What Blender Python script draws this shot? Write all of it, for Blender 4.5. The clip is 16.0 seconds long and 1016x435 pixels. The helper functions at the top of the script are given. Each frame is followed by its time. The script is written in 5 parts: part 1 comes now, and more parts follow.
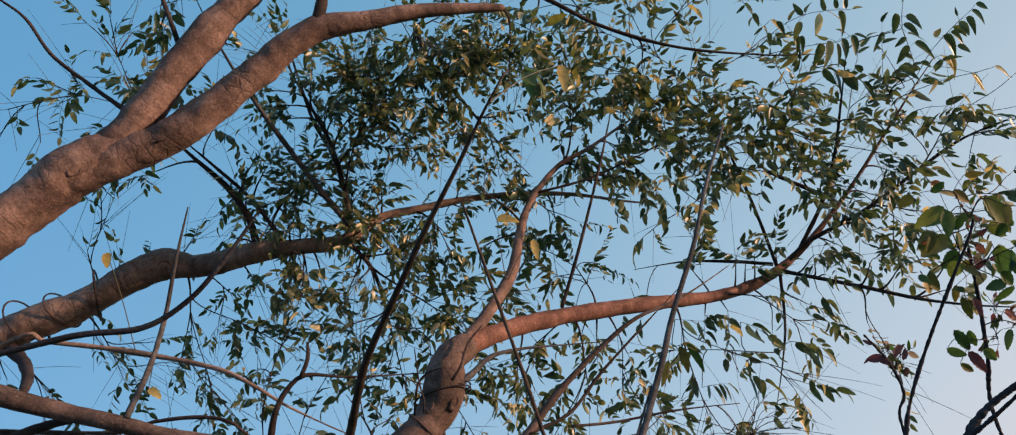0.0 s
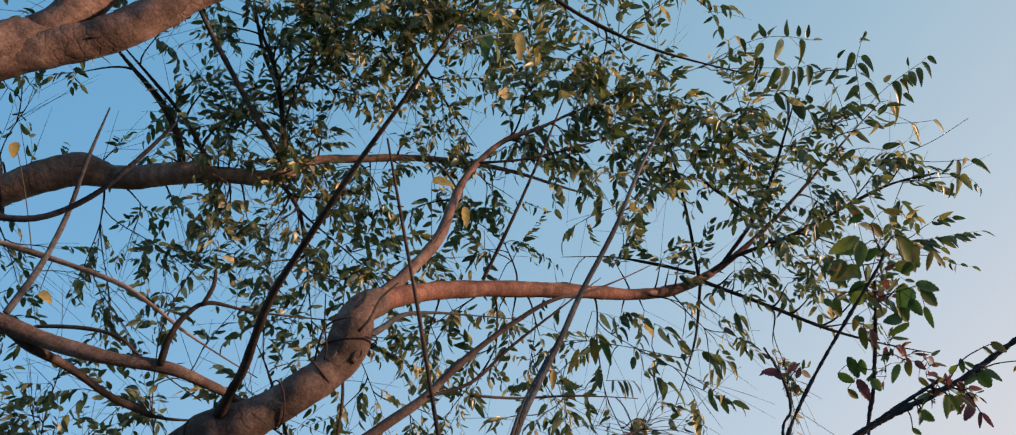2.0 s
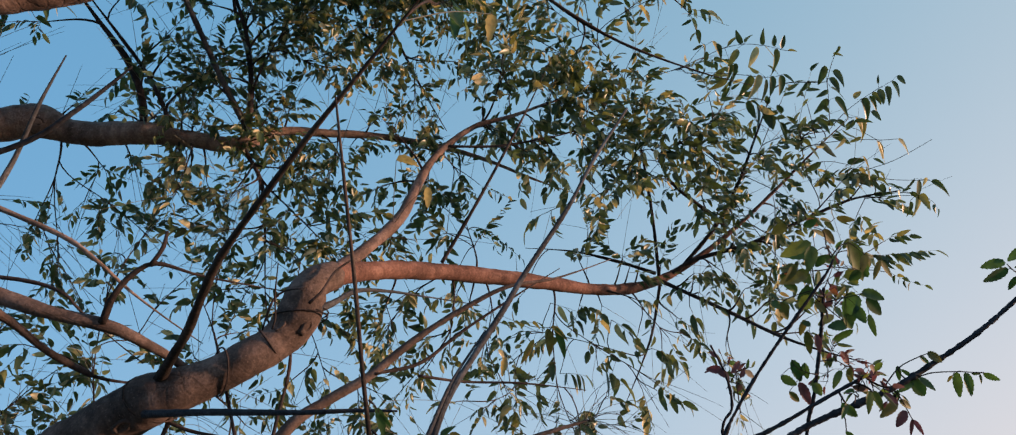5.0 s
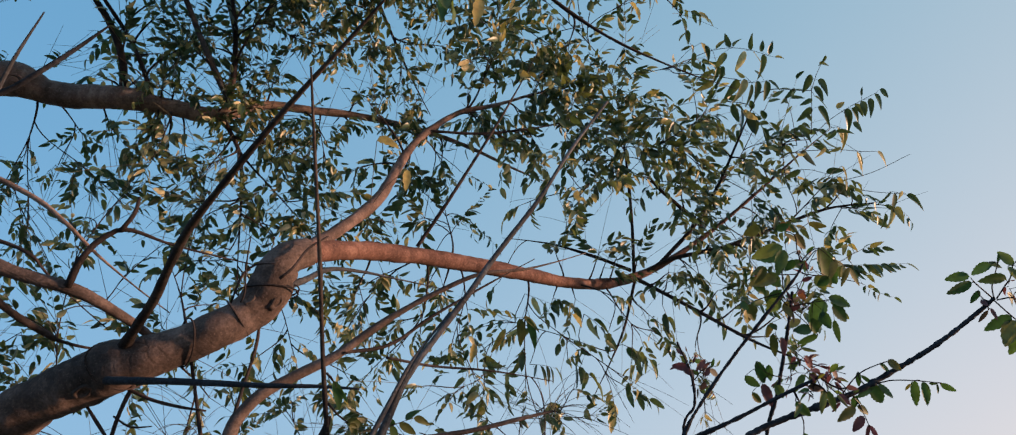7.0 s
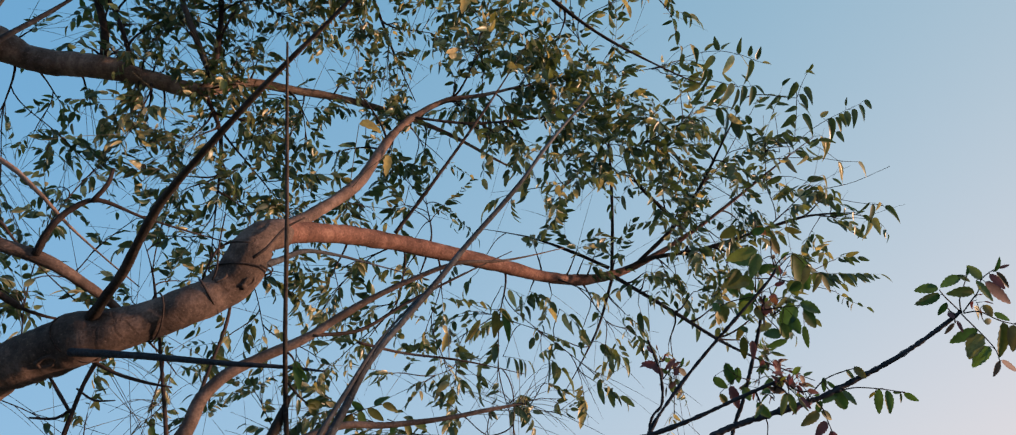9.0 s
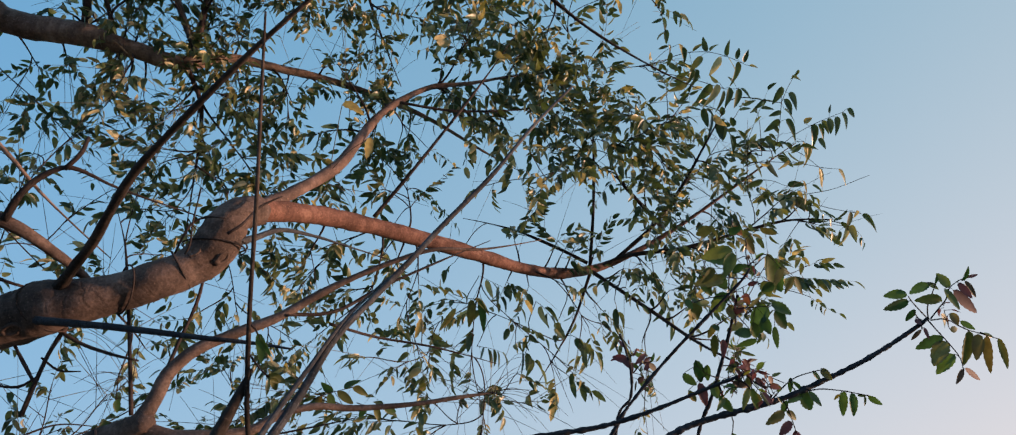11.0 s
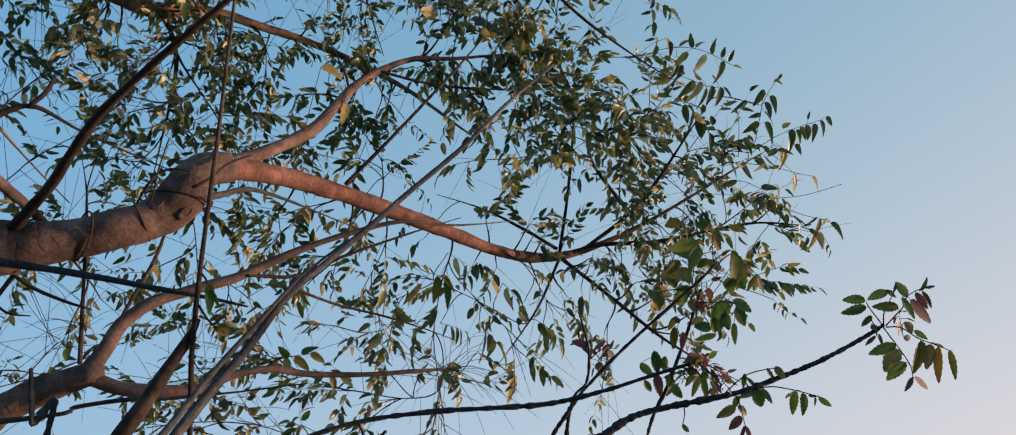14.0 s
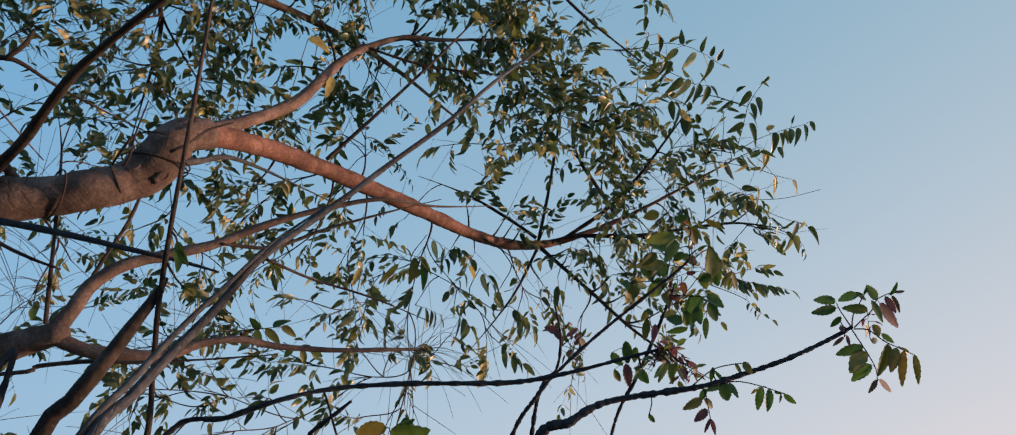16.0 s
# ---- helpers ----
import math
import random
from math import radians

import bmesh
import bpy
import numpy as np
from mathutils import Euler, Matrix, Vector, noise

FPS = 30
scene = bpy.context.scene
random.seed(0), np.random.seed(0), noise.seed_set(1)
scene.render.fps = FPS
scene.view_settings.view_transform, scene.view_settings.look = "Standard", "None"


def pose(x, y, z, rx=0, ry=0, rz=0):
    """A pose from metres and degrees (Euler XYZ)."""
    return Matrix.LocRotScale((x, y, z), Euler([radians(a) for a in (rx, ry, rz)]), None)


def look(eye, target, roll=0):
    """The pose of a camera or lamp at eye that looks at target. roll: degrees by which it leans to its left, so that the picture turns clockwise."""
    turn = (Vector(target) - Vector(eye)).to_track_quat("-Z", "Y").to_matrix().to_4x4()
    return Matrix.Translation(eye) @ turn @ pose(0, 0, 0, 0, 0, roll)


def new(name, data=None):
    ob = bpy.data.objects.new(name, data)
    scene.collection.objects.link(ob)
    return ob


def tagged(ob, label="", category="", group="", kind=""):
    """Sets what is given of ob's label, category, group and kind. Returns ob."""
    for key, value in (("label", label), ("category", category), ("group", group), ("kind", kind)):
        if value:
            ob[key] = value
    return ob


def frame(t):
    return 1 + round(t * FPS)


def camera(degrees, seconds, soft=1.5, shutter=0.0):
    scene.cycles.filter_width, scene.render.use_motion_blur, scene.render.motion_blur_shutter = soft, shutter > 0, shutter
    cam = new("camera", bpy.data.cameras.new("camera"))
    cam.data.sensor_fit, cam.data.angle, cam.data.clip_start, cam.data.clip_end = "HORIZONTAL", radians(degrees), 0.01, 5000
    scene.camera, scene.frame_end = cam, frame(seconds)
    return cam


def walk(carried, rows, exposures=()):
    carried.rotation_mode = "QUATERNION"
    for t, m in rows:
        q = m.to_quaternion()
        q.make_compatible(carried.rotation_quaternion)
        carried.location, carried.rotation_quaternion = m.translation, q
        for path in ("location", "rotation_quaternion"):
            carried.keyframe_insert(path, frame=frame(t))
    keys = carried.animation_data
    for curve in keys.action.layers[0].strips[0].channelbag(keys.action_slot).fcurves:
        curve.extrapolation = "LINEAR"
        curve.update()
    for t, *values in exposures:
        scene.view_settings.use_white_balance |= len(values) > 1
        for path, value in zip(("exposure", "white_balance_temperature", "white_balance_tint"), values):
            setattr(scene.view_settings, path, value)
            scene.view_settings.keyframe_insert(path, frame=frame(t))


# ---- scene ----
# camera: seconds, place in metres, turn in degrees
cam = camera(70.0, 16.0, soft=1.12)
ROWS = [
    (0.0, 0.0000, 0.0000, 1.5000, 124.09, 14.29, 9.48),
    (0.1, 0.0088, 0.0090, 1.4930, 123.84, 13.84, 8.53),
    (0.2, 0.0117, 0.0149, 1.4801, 123.39, 12.76, 6.91),
    (0.3, 0.0125, 0.0159, 1.4743, 123.08, 12.19, 6.00),
    (0.4, 0.0148, 0.0253, 1.4728, 122.54, 11.43, 4.57),
    (0.5, 0.0068, 0.0262, 1.4841, 121.52, 10.25, 2.50),
    (1.0, 0.0100, 0.0281, 1.4817, 121.23, 9.68, 1.74),
    (1.5, 0.0145, 0.0301, 1.4782, 120.98, 9.08, 1.01),
    (2.0, 0.0206, 0.0326, 1.4729, 120.75, 8.49, 0.30),
    (2.5, 0.0276, 0.0364, 1.4663, 120.62, 8.05, -0.34),
    (3.0, 0.0346, 0.0407, 1.4599, 120.52, 7.53, -1.04),
    (3.5, 0.0410, 0.0452, 1.4547, 120.36, 7.04, -1.70),
    (4.0, 0.0468, 0.0480, 1.4507, 120.21, 6.66, -2.35),
    (6.5, 0.0693, 0.0553, 1.4369, 119.33, 4.29, -5.51),
    (7.0, 0.0735, 0.0563, 1.4337, 119.08, 3.60, -6.32),
    (7.5, 0.0774, 0.0580, 1.4316, 118.95, 3.16, -6.86),
    (8.0, 0.0813, 0.0590, 1.4306, 118.78, 2.67, -7.48),
    (8.5, 0.0855, 0.0600, 1.4303, 118.60, 2.19, -8.11),
    (9.0, 0.0899, 0.0623, 1.4301, 118.45, 1.64, -8.79),
    (11.5, 0.1087, 0.0705, 1.4184, 117.75, -0.62, -11.81),
    (12.0, 0.1125, 0.0725, 1.4176, 117.54, -1.11, -12.44),
    (12.5, 0.1161, 0.0744, 1.4163, 117.39, -1.67, -12.94),
    (13.0, 0.1182, 0.0774, 1.4141, 117.26, -2.22, -13.63),
    (13.5, 0.1205, 0.0802, 1.4122, 117.06, -2.69, -14.25),
    (14.0, 0.1231, 0.0822, 1.4101, 116.89, -3.39, -14.95),
    (14.5, 0.1262, 0.0843, 1.4079, 116.70, -4.15, -15.71),
    (15.0, 0.1288, 0.0861, 1.4060, 116.53, -4.62, -16.37),
    (15.5, 0.1310, 0.0873, 1.4026, 116.39, -5.18, -17.03),
    (16.0, 0.1324, 0.0895, 1.3978, 116.34, -5.70, -17.70),
]
walk(cam, [(t, pose(*p)) for t, *p in ROWS], exposures=[(0.0, 1.98), (9.0, 1.98), (16.0, 1.9)])
# ---- daylight: low warm sun, clear sky ----
SUN_AZ, SUN_EL = radians(97.5), radians(1.2)
HAZE = (("Red", 0.82, -1.3, -0.043), ("Green", 0.29, -0.58, 0.165), ("Blue", 0.0, -0.33, 0.37))  # sunward, overhead, level
world = bpy.data.worlds.new("sky")
scene.world = world
world.use_nodes = True
wn = world.node_tree.nodes
sky = wn.new("ShaderNodeTexSky")
sky.sky_type = "NISHITA"
sky.sun_disc = False
sky.sun_elevation, sky.sun_rotation = SUN_EL, SUN_AZ
sky.air_density, sky.dust_density, sky.ozone_density = 1.0, 4.6, 2.55
wn["Background"].inputs["Strength"].default_value = 0.15
# evening haze: paler and warmer towards the sun and the horizon, deeper blue overhead and away from it
way = wn.new("ShaderNodeTexCoord")
split = wn.new("ShaderNodeSeparateXYZ")
world.node_tree.links.new(way.outputs["Generated"], split.inputs[0])
above = wn.new("ShaderNodeMath")
above.operation = "MAXIMUM"
above.inputs[1].default_value = 0.0
world.node_tree.links.new(split.outputs["Z"], above.inputs[0])
haze = wn.new("ShaderNodeCombineColor")
for channel, sunward, overhead, level in HAZE:
    terms = []
    for src, k in ((split.outputs["X"], sunward), (above.outputs[0], overhead)):
        mul = wn.new("ShaderNodeMath")
        mul.operation = "MULTIPLY_ADD"
        mul.inputs[1].default_value = k
        mul.inputs[2].default_value = level / 2
        world.node_tree.links.new(src, mul.inputs[0])
        terms.append(mul)
    add = wn.new("ShaderNodeMath")
    add.operation = "ADD"
    grow_out = wn.new("ShaderNodeMath")
    grow_out.operation = "EXPONENT"
    world.node_tree.links.new(terms[0].outputs[0], add.inputs[0])
    world.node_tree.links.new(terms[1].outputs[0], add.inputs[1])
    world.node_tree.links.new(add.outputs[0], grow_out.inputs[0])
    world.node_tree.links.new(grow_out.outputs[0], haze.inputs[channel])
blend = wn.new("ShaderNodeMix")
blend.data_type = "RGBA"
blend.inputs["Factor"].default_value = 0.85
world.node_tree.links.new(sky.outputs["Color"], blend.inputs["A"])
world.node_tree.links.new(haze.outputs["Color"], blend.inputs["B"])
world.node_tree.links.new(blend.outputs["Result"], wn["Background"].inputs["Color"])
sun_data = bpy.data.lights.new("sun", "SUN")
sun_data.energy, sun_data.angle, sun_data.color = 1.7, radians(2.5), (1.0, 0.6, 0.38)
sun = new("sun", sun_data)
sun_way = Vector((math.sin(SUN_AZ) * math.cos(SUN_EL), math.cos(SUN_AZ) * math.cos(SUN_EL), math.sin(SUN_EL)))
sun.matrix_world = look(sun_way * 40, (0, 0, 0))


# ---- materials ----
def material(name):
    m = bpy.data.materials.new(name)
    m.use_nodes = True
    return m, m.node_tree.nodes, m.node_tree.links, m.node_tree.nodes["Principled BSDF"]


def ramp(nodes, stops):
    r = nodes.new("ShaderNodeValToRGB")
    while len(r.color_ramp.elements) < len(stops):
        r.color_ramp.elements.new(0.5)
    for e, (p, c) in zip(r.color_ramp.elements, stops):
        e.position, e.color = p, (*c, 1)
    return r


def bark(name, dark, mid, light, rough=0.85, bump=0.5, bands=0.35, scale=1.0):
    """Bark on tubes whose UV is (turns round, metres along)."""
    m, n, l, p = material(name)
    co = n.new("ShaderNodeTexCoord")
    big = n.new("ShaderNodeTexNoise")
    big.inputs["Scale"].default_value, big.inputs["Detail"].default_value = 9 * scale, 6
    l.new(co.outputs["Object"], big.inputs["Vector"])
    fine = n.new("ShaderNodeTexNoise")
    fine.inputs["Scale"].default_value, fine.inputs["Detail"].default_value = 60 * scale, 10
    fine.inputs["Roughness"].default_value = 0.7
    l.new(co.outputs["Object"], fine.inputs["Vector"])
    mp = n.new("ShaderNodeMapping")
    mp.inputs["Scale"].default_value = (1.6, 34 * scale, 1)
    l.new(co.outputs["UV"], mp.inputs["Vector"])
    ring = n.new("ShaderNodeTexNoise")
    ring.inputs["Scale"].default_value, ring.inputs["Detail"].default_value = 1.0, 4
    ring.inputs["Distortion"].default_value = 0.6
    l.new(mp.outputs["Vector"], ring.inputs["Vector"])
    flake = n.new("ShaderNodeTexVoronoi")
    flake.inputs["Scale"].default_value = 140 * scale
    flake.inputs["Randomness"].default_value = 1.0
    l.new(co.outputs["Object"], flake.inputs["Vector"])
    mix = n.new("ShaderNodeMix")
    mix.inputs["Factor"].default_value = 0.38
    l.new(big.outputs["Fac"], mix.inputs["A"])
    l.new(fine.outputs["Fac"], mix.inputs["B"])
    mix2 = n.new("ShaderNodeMix")
    mix2.inputs["Factor"].default_value = bands
    l.new(mix.outputs["Result"], mix2.inputs["A"])
    l.new(ring.outputs["Fac"], mix2.inputs["B"])
    mix3 = n.new("ShaderNodeMix")
    mix3.inputs["Factor"].default_value = 0.12
    l.new(mix2.outputs["Result"], mix3.inputs["A"])
    l.new(flake.outputs["Distance"], mix3.inputs["B"])
    mix2 = mix3
    r = ramp(n, [(0.34, dark), (0.5, mid), (0.66, light)])
    l.new(mix2.outputs["Result"], r.inputs["Fac"])
    stain = n.new("ShaderNodeTexNoise")
    stain.inputs["Scale"].default_value, stain.inputs["Detail"].default_value = 4.5, 5
    stain.inputs["Roughness"].default_value = 0.65
    l.new(co.outputs["Object"], stain.inputs["Vector"])
    tone = ramp(n, [(0.36, (0.5, 0.52, 0.55)), (0.56, (1.0, 1.0, 1.0))])
    l.new(stain.outputs["Fac"], tone.inputs["Fac"])
    dirt = n.new("ShaderNodeMix")
    dirt.data_type, dirt.blend_type = "RGBA", "MULTIPLY"
    dirt.inputs["Factor"].default_value = 0.85
    l.new(r.outputs["Color"], dirt.inputs["A"])
    l.new(tone.outputs["Color"], dirt.inputs["B"])
    # fissures along the stem, in patches
    fm = n.new("ShaderNodeMapping")
    fm.inputs["Scale"].default_value = (9 * scale, 38 * scale, 1)
    l.new(co.outputs["UV"], fm.inputs["Vector"])
    warp = n.new("ShaderNodeMix")
    warp.data_type = "VECTOR"
    warp.inputs["Factor"].default_value = 0.3
    l.new(fm.outputs["Vector"], warp.inputs["A"])
    l.new(fine.outputs["Color"], warp.inputs["B"])
    crack = n.new("ShaderNodeTexVoronoi")
    crack.feature = "DISTANCE_TO_EDGE"
    crack.inputs["Scale"].default_value = 1.0
    l.new(warp.outputs["Result"], crack.inputs["Vector"])
    line = ramp(n, [(0.0, (1, 1, 1)), (0.1, (0, 0, 0))])
    l.new(crack.outputs["Distance"], line.inputs["Fac"])
    patch = n.new("ShaderNodeTexNoise")
    patch.inputs["Scale"].default_value, patch.inputs["Detail"].default_value = 7.0, 4
    l.new(co.outputs["Object"], patch.inputs["Vector"])
    where = ramp(n, [(0.46, (0, 0, 0)), (0.7, (0.55, 0.55, 0.55))])
    l.new(patch.outputs["Fac"], where.inputs["Fac"])
    cut = n.new("ShaderNodeMath")
    cut.operation = "MULTIPLY"
    cut.use_clamp = True
    l.new(line.outputs["Color"], cut.inputs[0])
    l.new(where.outputs["Color"], cut.inputs[1])
    worn = n.new("ShaderNodeMix")
    worn.data_type = "RGBA"
    l.new(cut.outputs[0], worn.inputs["Factor"])
    l.new(dirt.outputs["Result"], worn.inputs["A"])
    worn.inputs["B"].default_value = (*(c * 0.5 for c in dark), 1)
    spot = n.new("ShaderNodeTexNoise")
    spot.inputs["Scale"].default_value, spot.inputs["Detail"].default_value = 210 * scale, 3
    l.new(co.outputs["Object"], spot.inputs["Vector"])
    pale = ramp(n, [(0.6, (0, 0, 0)), (0.72, (0.32, 0.32, 0.32))])
    l.new(spot.outputs["Fac"], pale.inputs["Fac"])
    fleck = n.new("ShaderNodeMix")
    fleck.data_type = "RGBA"
    l.new(pale.outputs["Color"], fleck.inputs["Factor"])
    l.new(worn.outputs["Result"], fleck.inputs["A"])
    fleck.inputs["B"].default_value = (*(min(1.0, c * 1.5) for c in light), 1)
    l.new(fleck.outputs["Result"], p.inputs["Base Color"])
    p.inputs["Roughness"].default_value = rough
    p.inputs["Specular IOR Level"].default_value = 0.25
    b = n.new("ShaderNodeBump")
    b.inputs["Strength"].default_value, b.inputs["Distance"].default_value = bump, 0.01
    deep = n.new("ShaderNodeMath")
    deep.operation = "MULTIPLY_ADD"
    deep.inputs[1].default_value = -0.5
    l.new(cut.outputs[0], deep.inputs[0])
    l.new(mix2.outputs["Result"], deep.inputs[2])
    l.new(deep.outputs[0], b.inputs["Height"])
    l.new(b.outputs["Normal"], p.inputs["Normal"])
    return m


def foliage(name, stops, glow, through_share=0.38, rough=0.42):
    """Leaf blade: colour varies from blade to blade, light passes through it."""
    m, n, l, p = material(name)
    geo, info, co = n.new("ShaderNodeNewGeometry"), n.new("ShaderNodeObjectInfo"), n.new("ShaderNodeTexCoord")
    add = n.new("ShaderNodeMath")
    add.operation = "ADD"
    l.new(geo.outputs["Random Per Island"], add.inputs[0])
    l.new(info.outputs["Random"], add.inputs[1])
    fr = n.new("ShaderNodeMath")
    fr.operation = "FRACT"
    l.new(add.outputs[0], fr.inputs[0])
    r = ramp(n, stops)
    l.new(fr.outputs[0], r.inputs["Fac"])
    spots = n.new("ShaderNodeTexNoise")
    spots.inputs["Scale"].default_value, spots.inputs["Detail"].default_value = 60, 5
    l.new(co.outputs["Object"], spots.inputs["Vector"])
    shade = ramp(n, [(0.3, (0.62, 0.62, 0.62)), (0.7, (1.15, 1.15, 1.1))])
    l.new(spots.outputs["Fac"], shade.inputs["Fac"])
    mul = n.new("ShaderNodeMix")
    mul.data_type, mul.blend_type = "RGBA", "MULTIPLY"
    mul.inputs["Factor"].default_value = 1.0
    l.new(r.outputs["Color"], mul.inputs["A"])
    l.new(shade.outputs["Color"], mul.inputs["B"])
    l.new(mul.outputs["Result"], p.inputs["Base Color"])
    p.inputs["Roughness"].default_value = rough
    p.inputs["Specular IOR Level"].default_value = 0.5
    tr = n.new("ShaderNodeBsdfTranslucent")
    gain = n.new("ShaderNodeMix")
    gain.data_type, gain.blend_type = "RGBA", "MULTIPLY"
    gain.inputs["Factor"].default_value = 1.0
    l.new(mul.outputs["Result"], gain.inputs["A"])
    gain.inputs["B"].default_value = (*glow, 1)
    l.new(gain.outputs["Result"], tr.inputs["Color"])
    sh = n.new("ShaderNodeMixShader")
    sh.inputs["Fac"].default_value = through_share
    l.new(p.outputs["BSDF"], sh.inputs[1])
    l.new(tr.outputs["BSDF"], sh.inputs[2])
    l.new(sh.outputs["Shader"], n["Material Output"].inputs["Surface"])
    return m


LIMB_BARK = bark("limb_bark", (0.062, 0.043, 0.039), (0.165, 0.107, 0.093), (0.33, 0.23, 0.205), bands=0.3, bump=0.45)
RED_BARK = bark("red_bark", (0.07, 0.034, 0.028), (0.17, 0.083, 0.066), (0.31, 0.175, 0.14), bands=0.4, bump=0.4)
PALE_BARK = bark("pale_bark", (0.085, 0.058, 0.048), (0.23, 0.155, 0.128), (0.4, 0.29, 0.25), bands=0.4, bump=0.5)
KNEE_BARK = bark("knee_bark", (0.038, 0.028, 0.027), (0.1, 0.069, 0.061), (0.21, 0.148, 0.132), bands=0.3, bump=0.4)
OLD_BARK = bark("old_bark", (0.05, 0.04, 0.034), (0.17, 0.125, 0.1), (0.33, 0.26, 0.21), bump=0.9, bands=0.2, scale=0.7)
TWIG_BARK = bark("twig_bark", (0.013, 0.01, 0.011), (0.037, 0.026, 0.025), (0.095, 0.064, 0.06), bands=0.2)
GREY_BARK = bark("grey_bark", (0.022, 0.023, 0.027), (0.06, 0.06, 0.068), (0.15, 0.148, 0.16), bands=0.3)
BROWN_BARK = bark("brown_bark", (0.012, 0.009, 0.009), (0.036, 0.026, 0.023), (0.095, 0.068, 0.058), bands=0.3)
SHOOT_BARK = bark("shoot_bark", (0.008, 0.009, 0.014), (0.02, 0.021, 0.029), (0.05, 0.05, 0.06), bands=0.35, bump=0.8)
# the two palest green_leaf stops put cream sun highlights into the blade colour
GREEN = foliage("green_leaf", [(0.0, (0.031, 0.06, 0.037)), (0.45, (0.061, 0.101, 0.051)), (0.78, (0.13, 0.155, 0.066)), (0.89, (0.28, 0.25, 0.13)), (0.95, (0.54, 0.46, 0.3))], (1.75, 1.65, 0.8), 0.32, 0.36)
OLIVE = foliage("olive_leaf", [(0.0, (0.1, 0.11, 0.032)), (0.6, (0.15, 0.14, 0.042)), (1.0, (0.17, 0.115, 0.042))], (1.4, 1.4, 0.7), 0.32, 0.55)
YELLOW = foliage("yellow_leaf", [(0.0, (0.42, 0.3, 0.08)), (1.0, (0.5, 0.38, 0.14))], (1.2, 1.1, 0.7))
YOUNG = foliage("young_leaf", [(0.0, (0.035, 0.08, 0.034)), (0.45, (0.07, 0.125, 0.045)), (0.8, (0.13, 0.16, 0.05)), (1.0, (0.17, 0.12, 0.05))], (1.6, 1.7, 0.7), 0.4, 0.45)
RED = foliage("red_leaf", [(0.0, (0.13, 0.052, 0.068)), (0.6, (0.18, 0.075, 0.085)), (1.0, (0.09, 0.08, 0.055))], (1.4, 1.1, 0.9), 0.3, 0.6)
ORANGE = foliage("orange_leaf", [(0.0, (0.42, 0.17, 0.07)), (1.0, (0.36, 0.13, 0.05))], (1.3, 1.0, 0.7), 0.35, 0.5)
STALK = material("leaf_stalk")[0]
STALK.node_tree.nodes["Principled BSDF"].inputs["Base Color"].default_value = (0.085, 0.08, 0.055, 1)
STALK.node_tree.nodes["Principled BSDF"].inputs["Roughness"].default_value = 0.6


def soil():
    m, n, l, p = material("dry_soil")
    co = n.new("ShaderNodeTexCoord")
    a, b = n.new("ShaderNodeTexNoise"), n.new("ShaderNodeTexNoise")
    a.inputs["Scale"].default_value, a.inputs["Detail"].default_value = 0.8, 8
    b.inputs["Scale"].default_value, b.inputs["Detail"].default_value = 35, 8
    for x in (a, b):
        l.new(co.outputs["Object"], x.inputs["Vector"])
    mx = n.new("ShaderNodeMix")
    l.new(a.outputs["Fac"], mx.inputs["A"])
    l.new(b.outputs["Fac"], mx.inputs["B"])
    r = ramp(n, [(0.35, (0.13, 0.1, 0.06)), (0.5, (0.22, 0.17, 0.11)), (0.65, (0.12, 0.13, 0.05))])
    l.new(mx.outputs["Result"], r.inputs["Fac"])
    l.new(r.outputs["Color"], p.inputs["Base Color"])
    p.inputs["Roughness"].default_value = 0.95
    bp = n.new("ShaderNodeBump")
    bp.inputs["Distance"].default_value = 0.03
    l.new(b.outputs["Fac"], bp.inputs["Height"])
    l.new(bp.outputs["Normal"], p.inputs["Normal"])
    return m


# ---- builders ----
rng = np.random.default_rng(7)


def part(name, bm, mats, parent, label=""):
    me = bpy.data.meshes.new(name)
    bm.to_mesh(me)
    bm.free()
    for m in mats if isinstance(mats, (list, tuple)) else [mats]:
        me.materials.append(m)
    ob = new(name, me)
    ob.parent = parent
    if parent is not None:
        ob.matrix_parent_inverse = parent.matrix_world.inverted()
    return tagged(ob, label)


def smooth_line(pts, step):
    """Points (x, y, z, r) joined by a Catmull-Rom curve, sampled about every step metres."""
    a = np.array(pts, float)
    a = np.vstack([2 * a[0] - a[1], a, 2 * a[-1] - a[-2]])
    a[0, 3], a[-1, 3] = a[1, 3], a[-2, 3]
    out = []
    for i in range(1, len(a) - 2):
        p0, p1, p2, p3 = a[i - 1], a[i], a[i + 1], a[i + 2]
        n = max(2, int(math.ceil(np.linalg.norm(p2[:3] - p1[:3]) / step)))
        for k in range(n):
            t = k / n
            q = 0.5 * (2 * p1 + (p2 - p0) * t + (2 * p0 - 5 * p1 + 4 * p2 - p3) * t * t + (3 * p1 - p0 - 3 * p2 + p3) * t ** 3)
            q[3] = p1[3] + (p2[3] - p1[3]) * t
            out.append(q)
    out.append(a[-2])
    return np.array(out)


